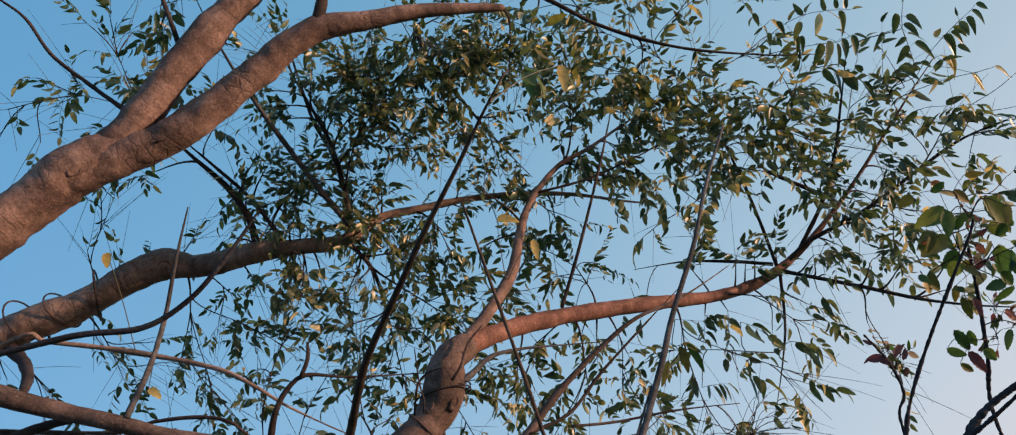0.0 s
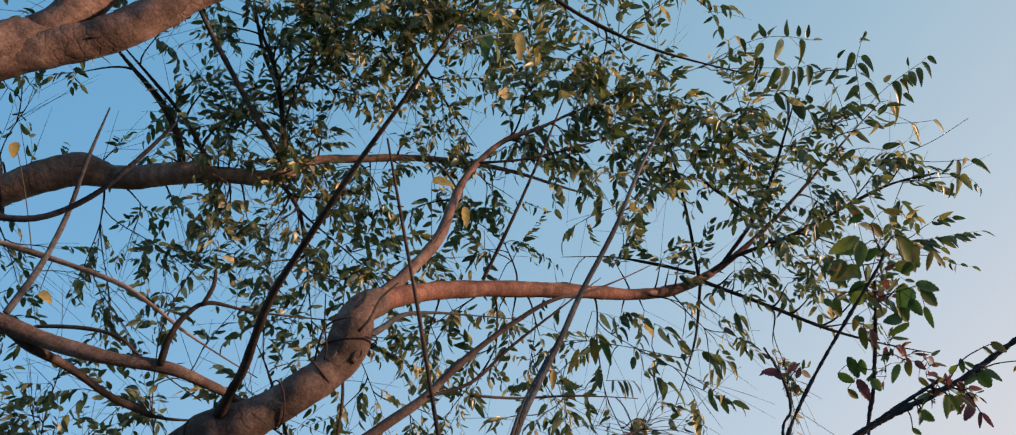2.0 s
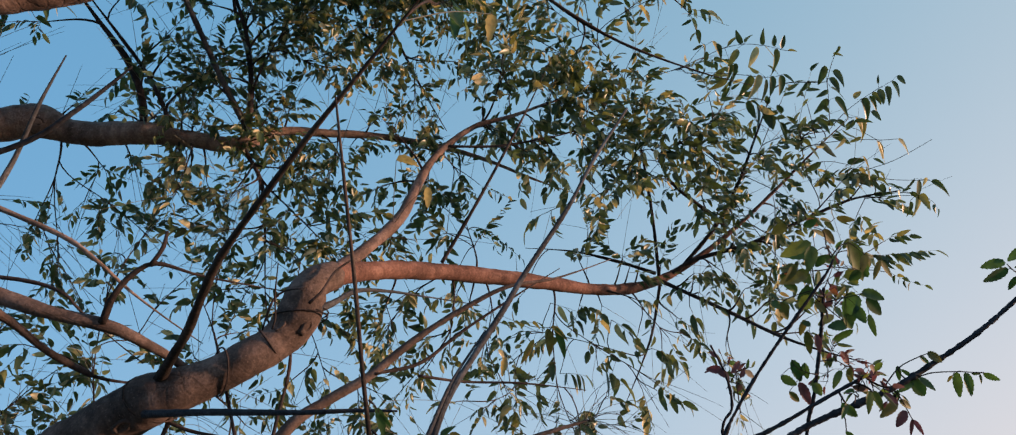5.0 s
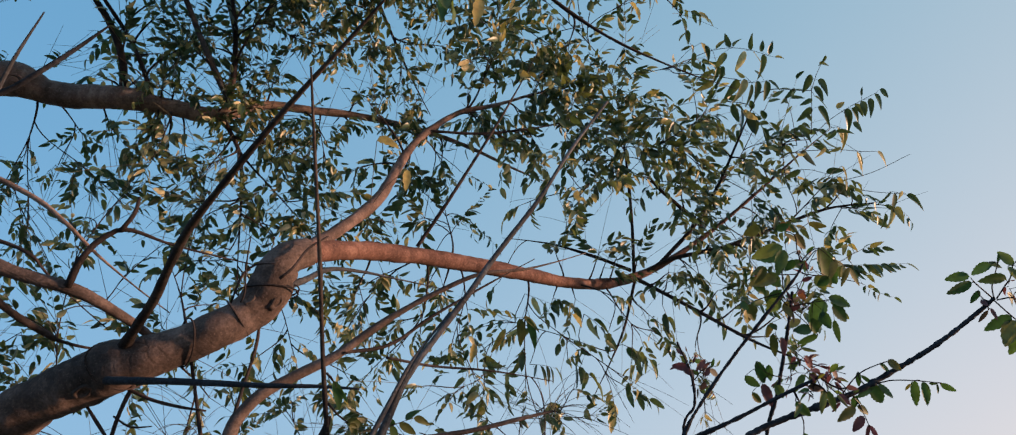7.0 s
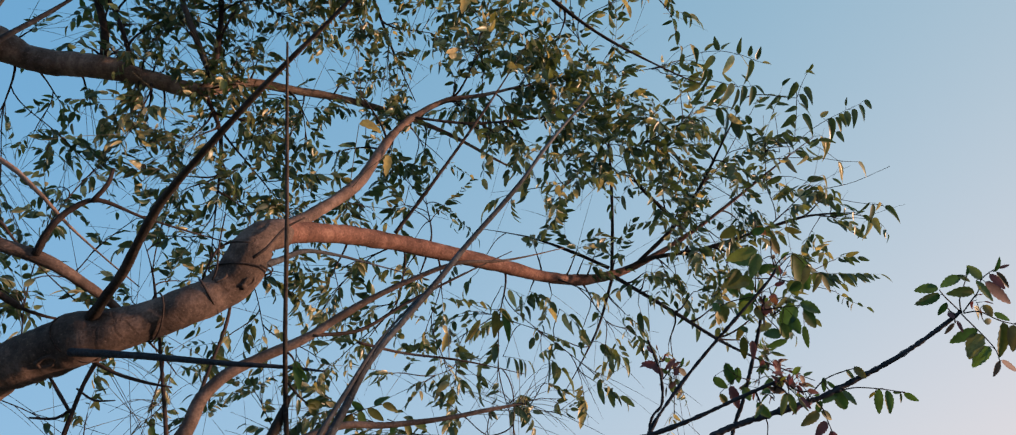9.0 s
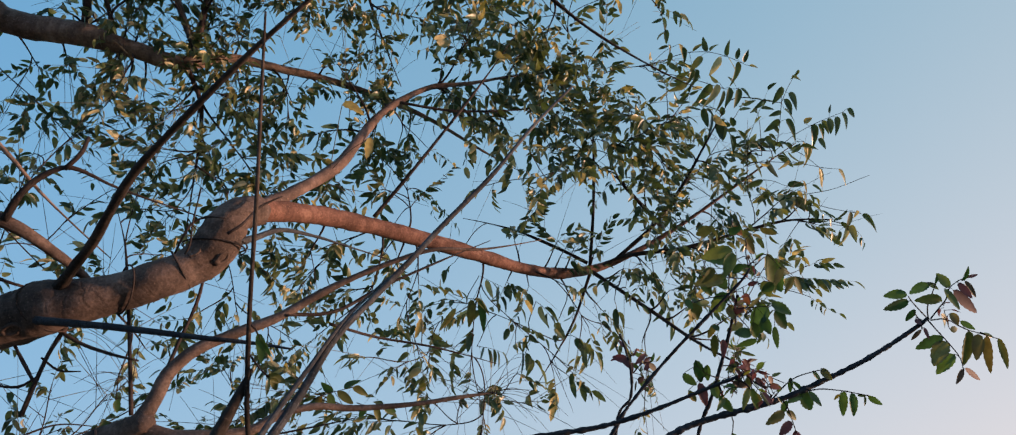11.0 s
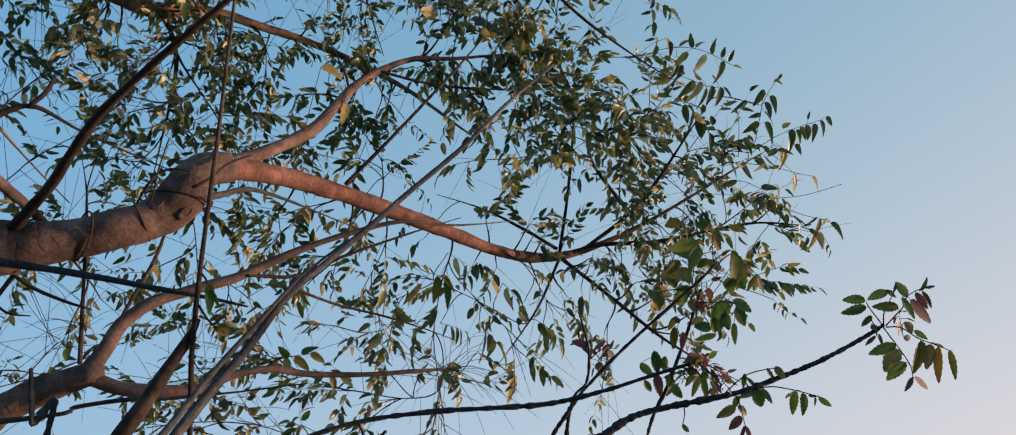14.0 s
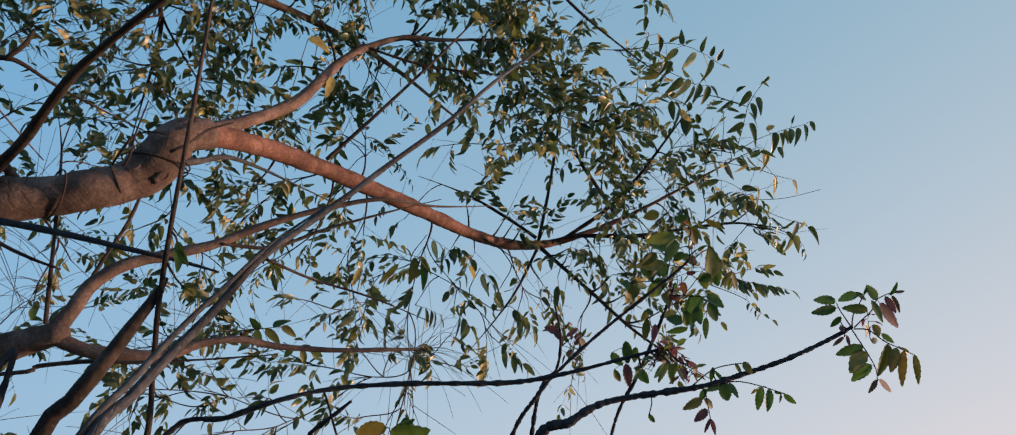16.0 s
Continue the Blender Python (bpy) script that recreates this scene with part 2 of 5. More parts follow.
def tube(bm, line, seg=8, rough=0.0, mat=0, seed=0.0, close_start=True):
    """A tapering round stem along sampled points (x, y, z, r)."""
    uv = bm.loops.layers.uv.verify()
    p = line[:, :3]
    tan = np.gradient(p, axis=0)
    tan /= np.linalg.norm(tan, axis=1)[:, None] + 1e-12
    side = np.cross(tan[0], (0, 0, 1.0))
    if np.linalg.norm(side) < 1e-3:
        side = np.array((1.0, 0, 0))
    rings, along = [], 0.0
    for i in range(len(p)):
        side = side - tan[i] * side.dot(tan[i])
        side /= np.linalg.norm(side) + 1e-12
        up = np.cross(tan[i], side)
        if i:
            along += float(np.linalg.norm(p[i] - p[i - 1]))
        ring = []
        for k in range(seg):
            th = 2 * math.pi * k / seg
            d = side * math.cos(th) + up * math.sin(th)
            r = line[i, 3]
            if rough:
                s = Vector((p[i] + d * r) * 14.0) + Vector((seed, 0, 0))
                s2 = Vector((p[i] + d * r) * 45.0) + Vector((0, seed, 0))
                r *= 1 + rough * noise.noise(s) + rough * 0.45 * noise.noise(s2)
                if line[i, 3] > 0.025:  # lengthwise ridges and folds of old bark
                    s3 = Vector((math.cos(th) * 2.6, math.sin(th) * 2.6, along * 7.0 + seed))
                    r *= 1 - 0.045 * abs(noise.noise(s3)) ** 0.5 + 0.02
            ring.append(bm.verts.new(p[i] + d * r))
        rings.append((ring, along))
    for (a, va), (b, vb) in zip(rings, rings[1:]):
        for k in range(seg):
            f = bm.faces.new((a[k], a[(k + 1) % seg], b[(k + 1) % seg], b[k]))
            f.smooth, f.material_index = True, mat
            for lp, c in zip(f.loops, ((k / seg, va), ((k + 1) / seg, va), ((k + 1) / seg, vb), (k / seg, vb))):
                lp[uv].uv = c
    tip = bm.verts.new(p[-1] + tan[-1] * line[-1, 3] * 0.8)
    for k in range(seg):
        f = bm.faces.new((rings[-1][0][k], rings[-1][0][(k + 1) % seg], tip))
        f.smooth, f.material_index = True, mat
    if close_start:
        f = bm.faces.new(list(reversed(rings[0][0])))
        f.material_index = mat


NODES = []  # places (x, y, z, r) on the woody parts, with their heading, from which twigs may grow


def add_nodes(line, step=3):
    if len(line) < 3:
        return
    tan = np.gradient(line[:, :3], axis=0)
    tan /= np.linalg.norm(tan, axis=1)[:, None] + 1e-12
    NODES.extend([(*q, *t) for q, t in list(zip(line, tan))[::step]])


def wood(name, pts, parent, mat, label="", seg=None, rough=None, grow=True, tip=0.0):
    """One limb, branch or stem as a part."""
    rmax = max(q[3] for q in pts)
    if tip:  # the end runs out into a thin whip
        a, e = np.array(pts[-2][:3]), np.array(pts[-1][:3])
        w = (e - a) / np.linalg.norm(e - a)
        side = np.array([noise.noise(Vector(e * 3 + k)) for k in range(3)])
        pts = list(pts) + [(*(e + w * tip * 0.5 + side * 0.04), pts[-1][3] * 0.55), (*(e + w * tip + side * 0.1), 0.0012)]
    line = smooth_line(pts, 0.011 if rmax > 0.03 else 0.02)
    bm = bmesh.new()
    if seg is None:
        seg = 44 if rmax > 0.05 else 14 if rmax > 0.02 else 8
    if rough is None:
        rough = 0.13 if rmax > 0.03 else 0.16
    # knots and old leaf scars swell the stem here and there
    sw = np.array([noise.noise(Vector((*(q[:3] * 7.0),))) for q in line])
    line[:, 3] *= 1 + 0.1 * sw
    if rough > 0.3:  # close-set leaf scars make the young stem knobbly
        line = smooth_line([tuple(q) for q in line], 0.004)
        line[:, 3] *= 1 + 0.42 * np.array([noise.noise(Vector((*(q[:3] * 120.0),))) for q in line])
    tube(bm, line, seg, rough, 0, seed=len(NODES) * 0.37)
    if grow:
        add_nodes(line)
    return part(name, bm, mat, parent, label)


def leaflet(bm, base, way, up, length, width, bend, fold, mat, teeth=0.0, n=6, sag=0.22, curl=0.1):
    """A sickle-shaped blade, folded along its midrib, with its tip drawn out."""
    way = way.normalized()
    side = way.cross(up)
    if side.length < 1e-4:
        side = way.orthogonal()
    side.normalize()
    nor = side.cross(way).normalized()
    rows = []
    for i in range(n + 1):
        t = i / n
        w = width * 0.5 * (math.sin(math.pi * t ** 0.78) ** 0.7) if 0 < t < 1 else 0.0
        c = base + way * (length * t) + side * (bend * length * t * t) - nor * (curl * length * t * t) + Vector((0, 0, -sag * length * t * t))
        if w == 0:
            rows.append((bm.verts.new(c),))
            continue
        z = teeth * width * (0.5 if i % 2 else -0.5)
        lift = nor * (w * fold)
        rows.append((bm.verts.new(c + side * (w * 1.12 + z) + lift), bm.verts.new(c), bm.verts.new(c - side * (w * 0.88 + z) + lift)))
    for a, b in zip(rows, rows[1:]):
        if len(a) == 1:
            quads = ((a[0], b[1], b[0]), (a[0], b[2], b[1]))
        elif len(b) == 1:
            quads = ((a[0], a[1], b[0]), (a[1], a[2], b[0]))
        else:
            quads = ((a[0], a[1], b[1], b[0]), (a[1], a[2], b[2], b[1]))
        for q in quads:
            f = bm.faces.new(q)
            f.smooth, f.material_index = True, mat


def compound_leaf(r, pairs, size, span, droop, teeth=0.04, width=0.3, terminal=True, n=6, missing=0.08, hang=0.8, down=(0, 0, -1)):
    """A pinnate leaf along +Y that droops towards -Z: stalk and paired sickle-shaped leaflets."""
    bm = bmesh.new()
    total = span * (pairs + 0.8)
    yaw = r.uniform(-0.25, 0.25)

    def at(s):
        return Vector((yaw * s * s / total, s * (1 - 0.25 * droop * s / total), -droop * s * s / total * 0.55))

    line = np.array([(*at(total * k / 7), 0.0013 - 0.0007 * k / 7) for k in range(8)])
    tube(bm, line, 4, 0, 0)
    for k in range(pairs):
        for sg in (-1, 1):
            if r.uniform() < missing:
                continue
            s = span * (0.85 + k + 0.18 * sg + r.uniform(-0.08, 0.08))
            c = at(s)
            ahead = (at(s + 0.01) - c).normalized()
            cross = Vector((sg, 0, 0))
            way = ahead * r.uniform(0.25, 0.6) + cross * r.uniform(0.4, 0.85) + Vector(down) * (hang * r.uniform(0.25, 1.0))
            up = Vector((sg * 0.3 + r.normal(0, 0.75), r.normal(0, 0.75), r.normal(0.6, 0.5)))
            ln = size * r.uniform(0.8, 1.1) * (0.8 + 0.25 * math.sin(math.pi * (k + 0.6) / pairs))
            leaflet(bm, c + cross * 0.002, way, up, ln, ln * width * r.uniform(0.85, 1.15), -sg * r.uniform(0.1, 0.5), r.uniform(0.1, 0.7), 1, teeth, n, curl=r.uniform(-0.1, 0.4))
    if terminal:
        e = at(total)
        leaflet(bm, e, (e - at(total - 0.02)) + Vector((0, 0, -0.008)), Vector((r.uniform(-0.4, 0.4), 0, 1)), size * 0.95, size * width * 0.9, r.uniform(-0.2, 0.2), 0.4, 1, teeth, n)
    return bm


def leaf_mesh(name, bm, blade):
    me = bpy.data.meshes.new(name)
    bm.to_mesh(me)
    bm.free()
    me.materials.append(STALK)
    me.materials.append(blade)
    return me


def heading(place, way, spin, scale):
    """Pose with +Y along way and +Z as near up as can be, spun about way."""
    y = Vector(way).normalized()
    x = y.cross(Vector((0, 0, 1)))
    x = x.normalized() if x.length > 1e-3 else Vector((1, 0, 0))
    z = x.cross(y)
    m = Matrix((x, y, z)).transposed().to_4x4()
    return Matrix.Translation(place) @ m @ Matrix.Rotation(spin, 4, "Y") @ Matrix.Scale(scale, 4)


def put_leaf(name, me, m, parent, label=""):
    ob = new(name, me)
    ob.parent = parent
    ob.matrix_parent_inverse = parent.matrix_world.inverted()
    ob.matrix_basis = m
    return tagged(ob, label)


def thing(name, place, label, category, group=""):
    e = new(name)
    e.location = place
    e.empty_display_size = 0.1
    bpy.context.view_layer.update()
    return tagged(e, label, category, group)


# ---- ground ----
bm = bmesh.new()
bmesh.ops.create_grid(bm, x_segments=60, y_segments=60, size=1500)
for v in bm.verts:
    d = v.co.xy.length
    v.co.z = min(d / 1500, 1) * noise.noise(v.co * 0.004) if d > 60 else 0.0
tagged(part("ground", bm, soil(), None), "dry bare soil with thin grass under the tree", "ground", kind="structure")

# ---- the tree: trunk, limbs, branches ----
tree = thing("neem_tree", (-2.45, 2.03, 0), "large neem tree with forked reddish-brown limbs and feathery leaves", "tree")
wood("trunk", [(-2.45, 2.03, -0.1, 0.25), (-2.45, 2.03, 0.12, 0.2), (-2.44, 2.03, 0.5, 0.17), (-2.43, 2.03, 1.0, 0.158), (-2.43, 2.03, 1.5, 0.15), (-2.42, 2.02, 1.9, 0.145), (-2.4, 2.0, 2.2, 0.12), (-2.35, 1.96, 2.4, 0.08)], tree, OLD_BARK, "grey-brown rough trunk", grow=False)
wood("limb", [(-2.400, 1.980, 2.000, 0.1300), (-2.100, 1.750, 2.400, 0.1000), (-1.640, 1.496, 2.778, 0.0801), (-1.464, 1.487, 2.861, 0.0728), (-1.353, 1.476, 2.919, 0.0682), (-1.244, 1.473, 2.979, 0.0674), (-1.148, 1.465, 3.033, 0.0655), (-1.079, 1.474, 3.060, 0.0625), (-1.009, 1.486, 3.075, 0.0500), (-0.966, 1.492, 3.090, 0.0300)], tree, LIMB_BARK, "thick forking limb with warm grey-brown bark")
wood("limb", [(-1.240, 1.474, 2.985, 0.0480), (-1.140, 1.472, 3.040, 0.0520), (-1.059, 1.480, 3.085, 0.0520), (-0.992, 1.473, 3.117, 0.0510), (-0.889, 1.447, 3.199, 0.0515), (-0.768, 1.421, 3.308, 0.0495), (-0.657, 1.404, 3.403, 0.0474), (-0.550, 1.391, 3.493, 0.0452), (-0.339, 1.346, 3.700, 0.0353), (-0.124, 1.268, 3.958, 0.0236)], tree, LIMB_BARK)
wood("limb", [(-1.240, 1.476, 2.975, 0.0480), (-1.130, 1.480, 3.022, 0.0540), (-1.025, 1.492, 3.050, 0.0540), (-0.888, 1.499, 3.077, 0.0510), (-0.725, 1.485, 3.140, 0.0496), (-0.574, 1.467, 3.210, 0.0453), (-0.456, 1.450, 3.263, 0.0408), (-0.362, 1.452, 3.288, 0.0362), (-0.247, 1.476, 3.291, 0.0306), (-0.109, 1.510, 3.308, 0.0241), (0.029, 1.552, 3.313, 0.0184), (0.180, 1.600, 3.307, 0.0125)], tree, LIMB_BARK)
wood("branch", [(-0.389, 1.443, 3.273, 0.0215), (-0.348, 1.413, 3.348, 0.0166), (-0.302, 1.387, 3.499, 0.0128), (-0.214, 1.355, 3.686, 0.0088)], tree, TWIG_BARK, tip=0.22)
wood("branch", [(-0.983, 1.453, 3.190, 0.0081), (-1.079, 1.421, 3.308, 0.0066), (-1.184, 1.378, 3.443, 0.0059), (-1.248, 1.331, 3.585, 0.0051), (-1.307, 1.287, 3.653, 0.0034)], tree, TWIG_BARK, tip=0.22)
wood("branch", [(-0.790, 1.405, 3.332, 0.0091), (-0.794, 1.356, 3.409, 0.0074), (-0.811, 1.334, 3.512, 0.0067), (-0.821, 1.300, 3.633, 0.0051)], tree, TWIG_BARK, tip=0.22)
wood("limb", [(-2.420, 2.000, 2.100, 0.1000), (-2.250, 1.950, 2.550, 0.0750), (-1.927, 1.890, 2.850, 0.0725), (-1.729, 1.958, 2.911, 0.0603), (-1.597, 1.961, 2.926, 0.0541), (-1.452, 1.977, 2.951, 0.0525), (-1.291, 1.973, 2.991, 0.0507), (-1.166, 1.976, 3.007, 0.0520), (-1.078, 2.005, 2.981, 0.0378), (-0.960, 2.000, 2.963, 0.0376), (-0.834, 1.977, 2.943, 0.0360), (-0.729, 1.996, 2.932, 0.0285), (-0.581, 2.021, 2.913, 0.0242), (-0.510, 2.023, 2.929, 0.0221), (-0.425, 2.085, 3.007, 0.0161), (-0.290, 2.135, 3.028, 0.0141), (-0.127, 2.187, 3.045, 0.0119), (0.063, 2.252, 3.043, 0.0110), (0.254, 2.329, 3.025, 0.0075), (0.446, 2.420, 2.984, 0.0051)], tree, PALE_BARK, "long knotty reddish limb", tip=0.22)
wood("branch", [(-0.837, 1.971, 2.962, 0.0139), (-0.837, 1.921, 3.038, 0.0121), (-0.869, 1.880, 3.133, 0.0112), (-0.922, 1.853, 3.219, 0.0095), (-0.969, 1.814, 3.281, 0.0066)], tree, TWIG_BARK, tip=0.22)
wood("branch", [(-0.753, 1.975, 2.955, 0.0074), (-0.781, 1.924, 3.033, 0.0065), (-0.835, 1.906, 3.138, 0.0066), (-0.897, 1.851, 3.223, 0.0057)], tree, TWIG_BARK, tip=0.22)
wood("branch", [(-0.503, 1.983, 2.913, 0.0120), (-0.561, 1.883, 3.020, 0.0101), (-0.612, 1.763, 3.130, 0.0090), (-0.664, 1.633, 3.255, 0.0071), (-0.711, 1.542, 3.394, 0.0044)], tree, GREY_BARK, tip=0.22)
wood("branch", [(-0.516, 1.990, 2.932, 0.0093), (-0.501, 1.927, 3.029, 0.0084), (-0.505, 1.898, 3.151, 0.0076), (-0.515, 1.833, 3.251, 0.0066), (-0.555, 1.794, 3.388, 0.0048)], tree, TWIG_BARK, tip=0.22)
wood("branch", [(-0.540, 2.047, 2.920, 0.0082), (-0.521, 2.003, 3.075, 0.0084), (-0.532, 1.958, 3.237, 0.0076), (-0.564, 1.891, 3.357, 0.0066), (-0.572, 1.813, 3.493, 0.0047)], tree, TWIG_BARK, tip=0.22)
wood("branch", [(-0.541, 2.052, 2.911, 0.0073), (-0.487, 2.064, 2.798, 0.0063), (-0.480, 2.118, 2.706, 0.0054), (-0.476, 2.134, 2.594, 0.0035)], tree, TWIG_BARK, tip=0.22)
wood("branch", [(-0.841, 1.294, 2.150, 0.0071), (-0.802, 1.304, 2.246, 0.0063), (-0.768, 1.304, 2.357, 0.0053), (-0.708, 1.242, 2.452, 0.0041), (-0.676, 1.234, 2.575, 0.0016)], tree, GREY_BARK)
wood("limb", [(-1.921, 1.854, 2.868, 0.0340), (-1.568, 1.636, 2.617, 0.0290), (-1.353, 1.519, 2.446, 0.0255), (-1.195, 1.572, 2.360, 0.0227), (-1.085, 1.601, 2.308, 0.0205), (-0.964, 1.641, 2.247, 0.0191), (-0.836, 1.666, 2.197, 0.0168), (-0.714, 1.704, 2.167, 0.0148), (-0.642, 1.764, 2.138, 0.0127), (-0.595, 1.839, 2.117, 0.0107), (-0.580, 1.949, 2.106, 0.0095)], tree, KNEE_BARK)
wood("branch", [(-0.719, 1.687, 2.168, 0.0092), (-0.690, 1.655, 2.219, 0.0079), (-0.653, 1.648, 2.269, 0.0073), (-0.600, 1.647, 2.294, 0.0060), (-0.512, 1.693, 2.278, 0.0034)], tree, TWIG_BARK, tip=0.22)
wood("branch", [(-0.613, 1.643, 2.287, 0.0060), (-0.583, 1.627, 2.325, 0.0054), (-0.579, 1.627, 2.369, 0.0034)], tree, TWIG_BARK)
wood("branch", [(-1.700, 1.750, 2.400, 0.0160), (-1.186, 1.623, 2.354, 0.0129), (-1.013, 1.666, 2.246, 0.0110), (-0.968, 1.759, 2.221, 0.0101), (-0.896, 1.822, 2.160, 0.0096), (-0.829, 1.916, 2.126, 0.0071)], tree, TWIG_BARK)
wood("branch", [(-1.900, 1.750, 2.600, 0.0100), (-1.364, 1.591, 2.620, 0.0066), (-1.275, 1.609, 2.592, 0.0066), (-1.075, 1.657, 2.518, 0.0074), (-0.856, 1.684, 2.410, 0.0065), (-0.757, 1.691, 2.332, 0.0057), (-0.692, 1.731, 2.271, 0.0036)], tree, PALE_BARK, tip=0.22)
wood("branch", [(-1.693, 1.966, 2.855, 0.0199), (-1.562, 1.874, 2.731, 0.0187), (-1.404, 1.708, 2.568, 0.0153), (-1.283, 1.552, 2.431, 0.0110)], tree, TWIG_BARK)
wood("branch", [(-1.500, 1.750, 2.450, 0.0080), (-1.119, 1.720, 2.324, 0.0047), (-1.040, 1.711, 2.325, 0.0047), (-0.915, 1.713, 2.301, 0.0054), (-0.838, 1.724, 2.268, 0.0047), (-0.803, 1.743, 2.230, 0.0027)], tree, TWIG_BARK, tip=0.22)
wood("limb", [(-2.420, 2.050, 1.100, 0.1200), (-2.100, 2.080, 1.350, 0.0950), (-1.650, 2.080, 1.650, 0.0780), (-1.115, 2.091, 1.878, 0.0673), (-0.944, 1.998, 1.936, 0.0615), (-0.843, 1.939, 1.973, 0.0593), (-0.752, 1.907, 2.004, 0.0609), (-0.662, 1.875, 2.034, 0.0624), (-0.593, 1.856, 2.048, 0.0546), (-0.516, 1.850, 2.073, 0.0489), (-0.416, 1.842, 2.115, 0.0465), (-0.350, 1.856, 2.165, 0.0477), (-0.304, 1.842, 2.215, 0.0564), (-0.282, 1.823, 2.262, 0.0550), (-0.259, 1.820, 2.299, 0.0455), (-0.209, 1.847, 2.330, 0.0362)], tree, KNEE_BARK, "thick crooked limb with a knee")
wood("limb", [(-0.280, 1.832, 2.285, 0.0356), (-0.213, 1.869, 2.345, 0.0322), (-0.121, 1.964, 2.395, 0.0290), (-0.017, 2.063, 2.438, 0.0271), (0.101, 2.168, 2.473, 0.0267), (0.276, 2.273, 2.492, 0.0262), (0.470, 2.383, 2.504, 0.0244), (0.635, 2.496, 2.523, 0.0223), (0.788, 2.603, 2.562, 0.0210), (0.918, 2.676, 2.611, 0.0194), (1.047, 2.719, 2.673, 0.0162), (1.163, 2.704, 2.731, 0.0126), (1.288, 2.699, 2.811, 0.0103), (1.403, 2.662, 2.886, 0.0077), (1.577, 2.599, 3.013, 0.0065), (1.74, 2.505, 3.13, 0.0035), (1.86, 2.44, 3.21, 0.0014)], tree, RED_BARK, "smooth reddish-brown limb curving upward")
wood("limb", [(-0.239, 1.840, 2.314, 0.0238), (-0.171, 1.903, 2.406, 0.0200), (-0.096, 1.984, 2.519, 0.0190), (-0.037, 2.026, 2.611, 0.0181), (0.006, 2.061, 2.721, 0.0171), (0.052, 2.093, 2.835, 0.0151), (0.125, 2.123, 2.943, 0.0120), (0.238, 2.150, 3.044, 0.0095), (0.357, 2.158, 3.081, 0.0068), (0.508, 2.190, 3.160, 0.0040)], tree, LIMB_BARK, tip=0.22)
wood("branch", [(-0.269, 1.815, 2.215, 0.0119), (-0.215, 1.841, 2.247, 0.0093), (-0.155, 1.862, 2.287, 0.0066), (-0.077, 1.939, 2.315, 0.0046), (-0.007, 1.980, 2.317, 0.0031)], tree, GREY_BARK, tip=0.22)
wood("branch", [(1.002, 2.716, 2.649, 0.0103), (1.121, 2.676, 2.701, 0.0092), (1.358, 2.615, 2.733, 0.0080), (1.624, 2.537, 2.807, 0.0069), (1.780, 2.488, 2.841, 0.0057), (1.951, 2.433, 2.836, 0.0016)], tree, TWIG_BARK)
wood("branch", [(1.086, 2.700, 2.696, 0.0092), (1.223, 2.600, 2.819, 0.0080), (1.306, 2.475, 2.939, 0.0068), (1.361, 2.356, 3.056, 0.0045)], tree, TWIG_BARK, tip=0.22)
wood("branch", [(0.968, 2.680, 2.617, 0.0090), (1.157, 2.572, 2.427, 0.0075), (1.289, 2.503, 2.294, 0.0062), (1.372, 2.419, 2.202, 0.0039)], tree, TWIG_BARK, tip=0.22)
wood("branch", [(0.964, 2.697, 2.630, 0.0079), (0.967, 2.614, 2.874, 0.0069), (0.962, 2.550, 3.122, 0.0059), (0.927, 2.442, 3.244, 0.0035)], tree, TWIG_BARK, tip=0.22)
wood("branch", [(0.952, 2.685, 2.657, 0.0079), (0.818, 2.679, 2.713, 0.0068), (0.661, 2.695, 2.779, 0.0046)], tree, TWIG_BARK, tip=0.22)
wood("branch", [(0.965, 2.706, 2.614, 0.0068), (0.904, 2.736, 2.432, 0.0055), (0.842, 2.744, 2.313, 0.0033)], tree, TWIG_BARK, tip=0.22)
wood("branch", [(0.079, 2.099, 2.474, 0.0060), (0.193, 2.041, 2.635, 0.0052), (0.338, 2.021, 2.881, 0.0046), (0.417, 2.013, 3.025, 0.0028)], tree, TWIG_BARK, tip=0.22)
wood("branch", [(1.300, 2.677, 2.847, 0.0083), (1.184, 2.613, 2.917, 0.0082), (1.071, 2.547, 2.983, 0.0058)], tree, TWIG_BARK, tip=0.22)
wood("branch", [(0.125, 2.117, 2.933, 0.0057), (0.307, 2.136, 2.939, 0.0048), (0.493, 2.140, 2.969, 0.0030)], tree, TWIG_BARK, tip=0.22)
wood("shoot", [(-0.626, 1.828, 2.070, 0.0156), (-0.560, 1.718, 2.089, 0.0116), (-0.497, 1.612, 2.100, 0.0106), (-0.439, 1.501, 2.126, 0.0100), (-0.375, 1.393, 2.161, 0.0091), (-0.294, 1.280, 2.185, 0.0077), (-0.225, 1.194, 2.211, 0.0066), (-0.164, 1.129, 2.246, 0.0056), (-0.105, 1.063, 2.270, 0.0046), (-0.050, 1.011, 2.300, 0.0037), (0.012, 0.953, 2.338, 0.0028), (0.063, 0.894, 2.355, 0.0016)], tree, BROWN_BARK, "straight brown upright shoot")
wood("dry_stick", [(-0.643, 1.815, 1.983, 0.0105), (-0.437, 1.586, 1.907, 0.0072), (-0.282, 1.391, 1.840, 0.0054), (-0.174, 1.307, 1.808, 0.0043), (-0.088, 1.294, 1.800, 0.0033), (-0.02, 1.275, 1.788, 0.0015)], tree, SHOOT_BARK, "dark dry stick")
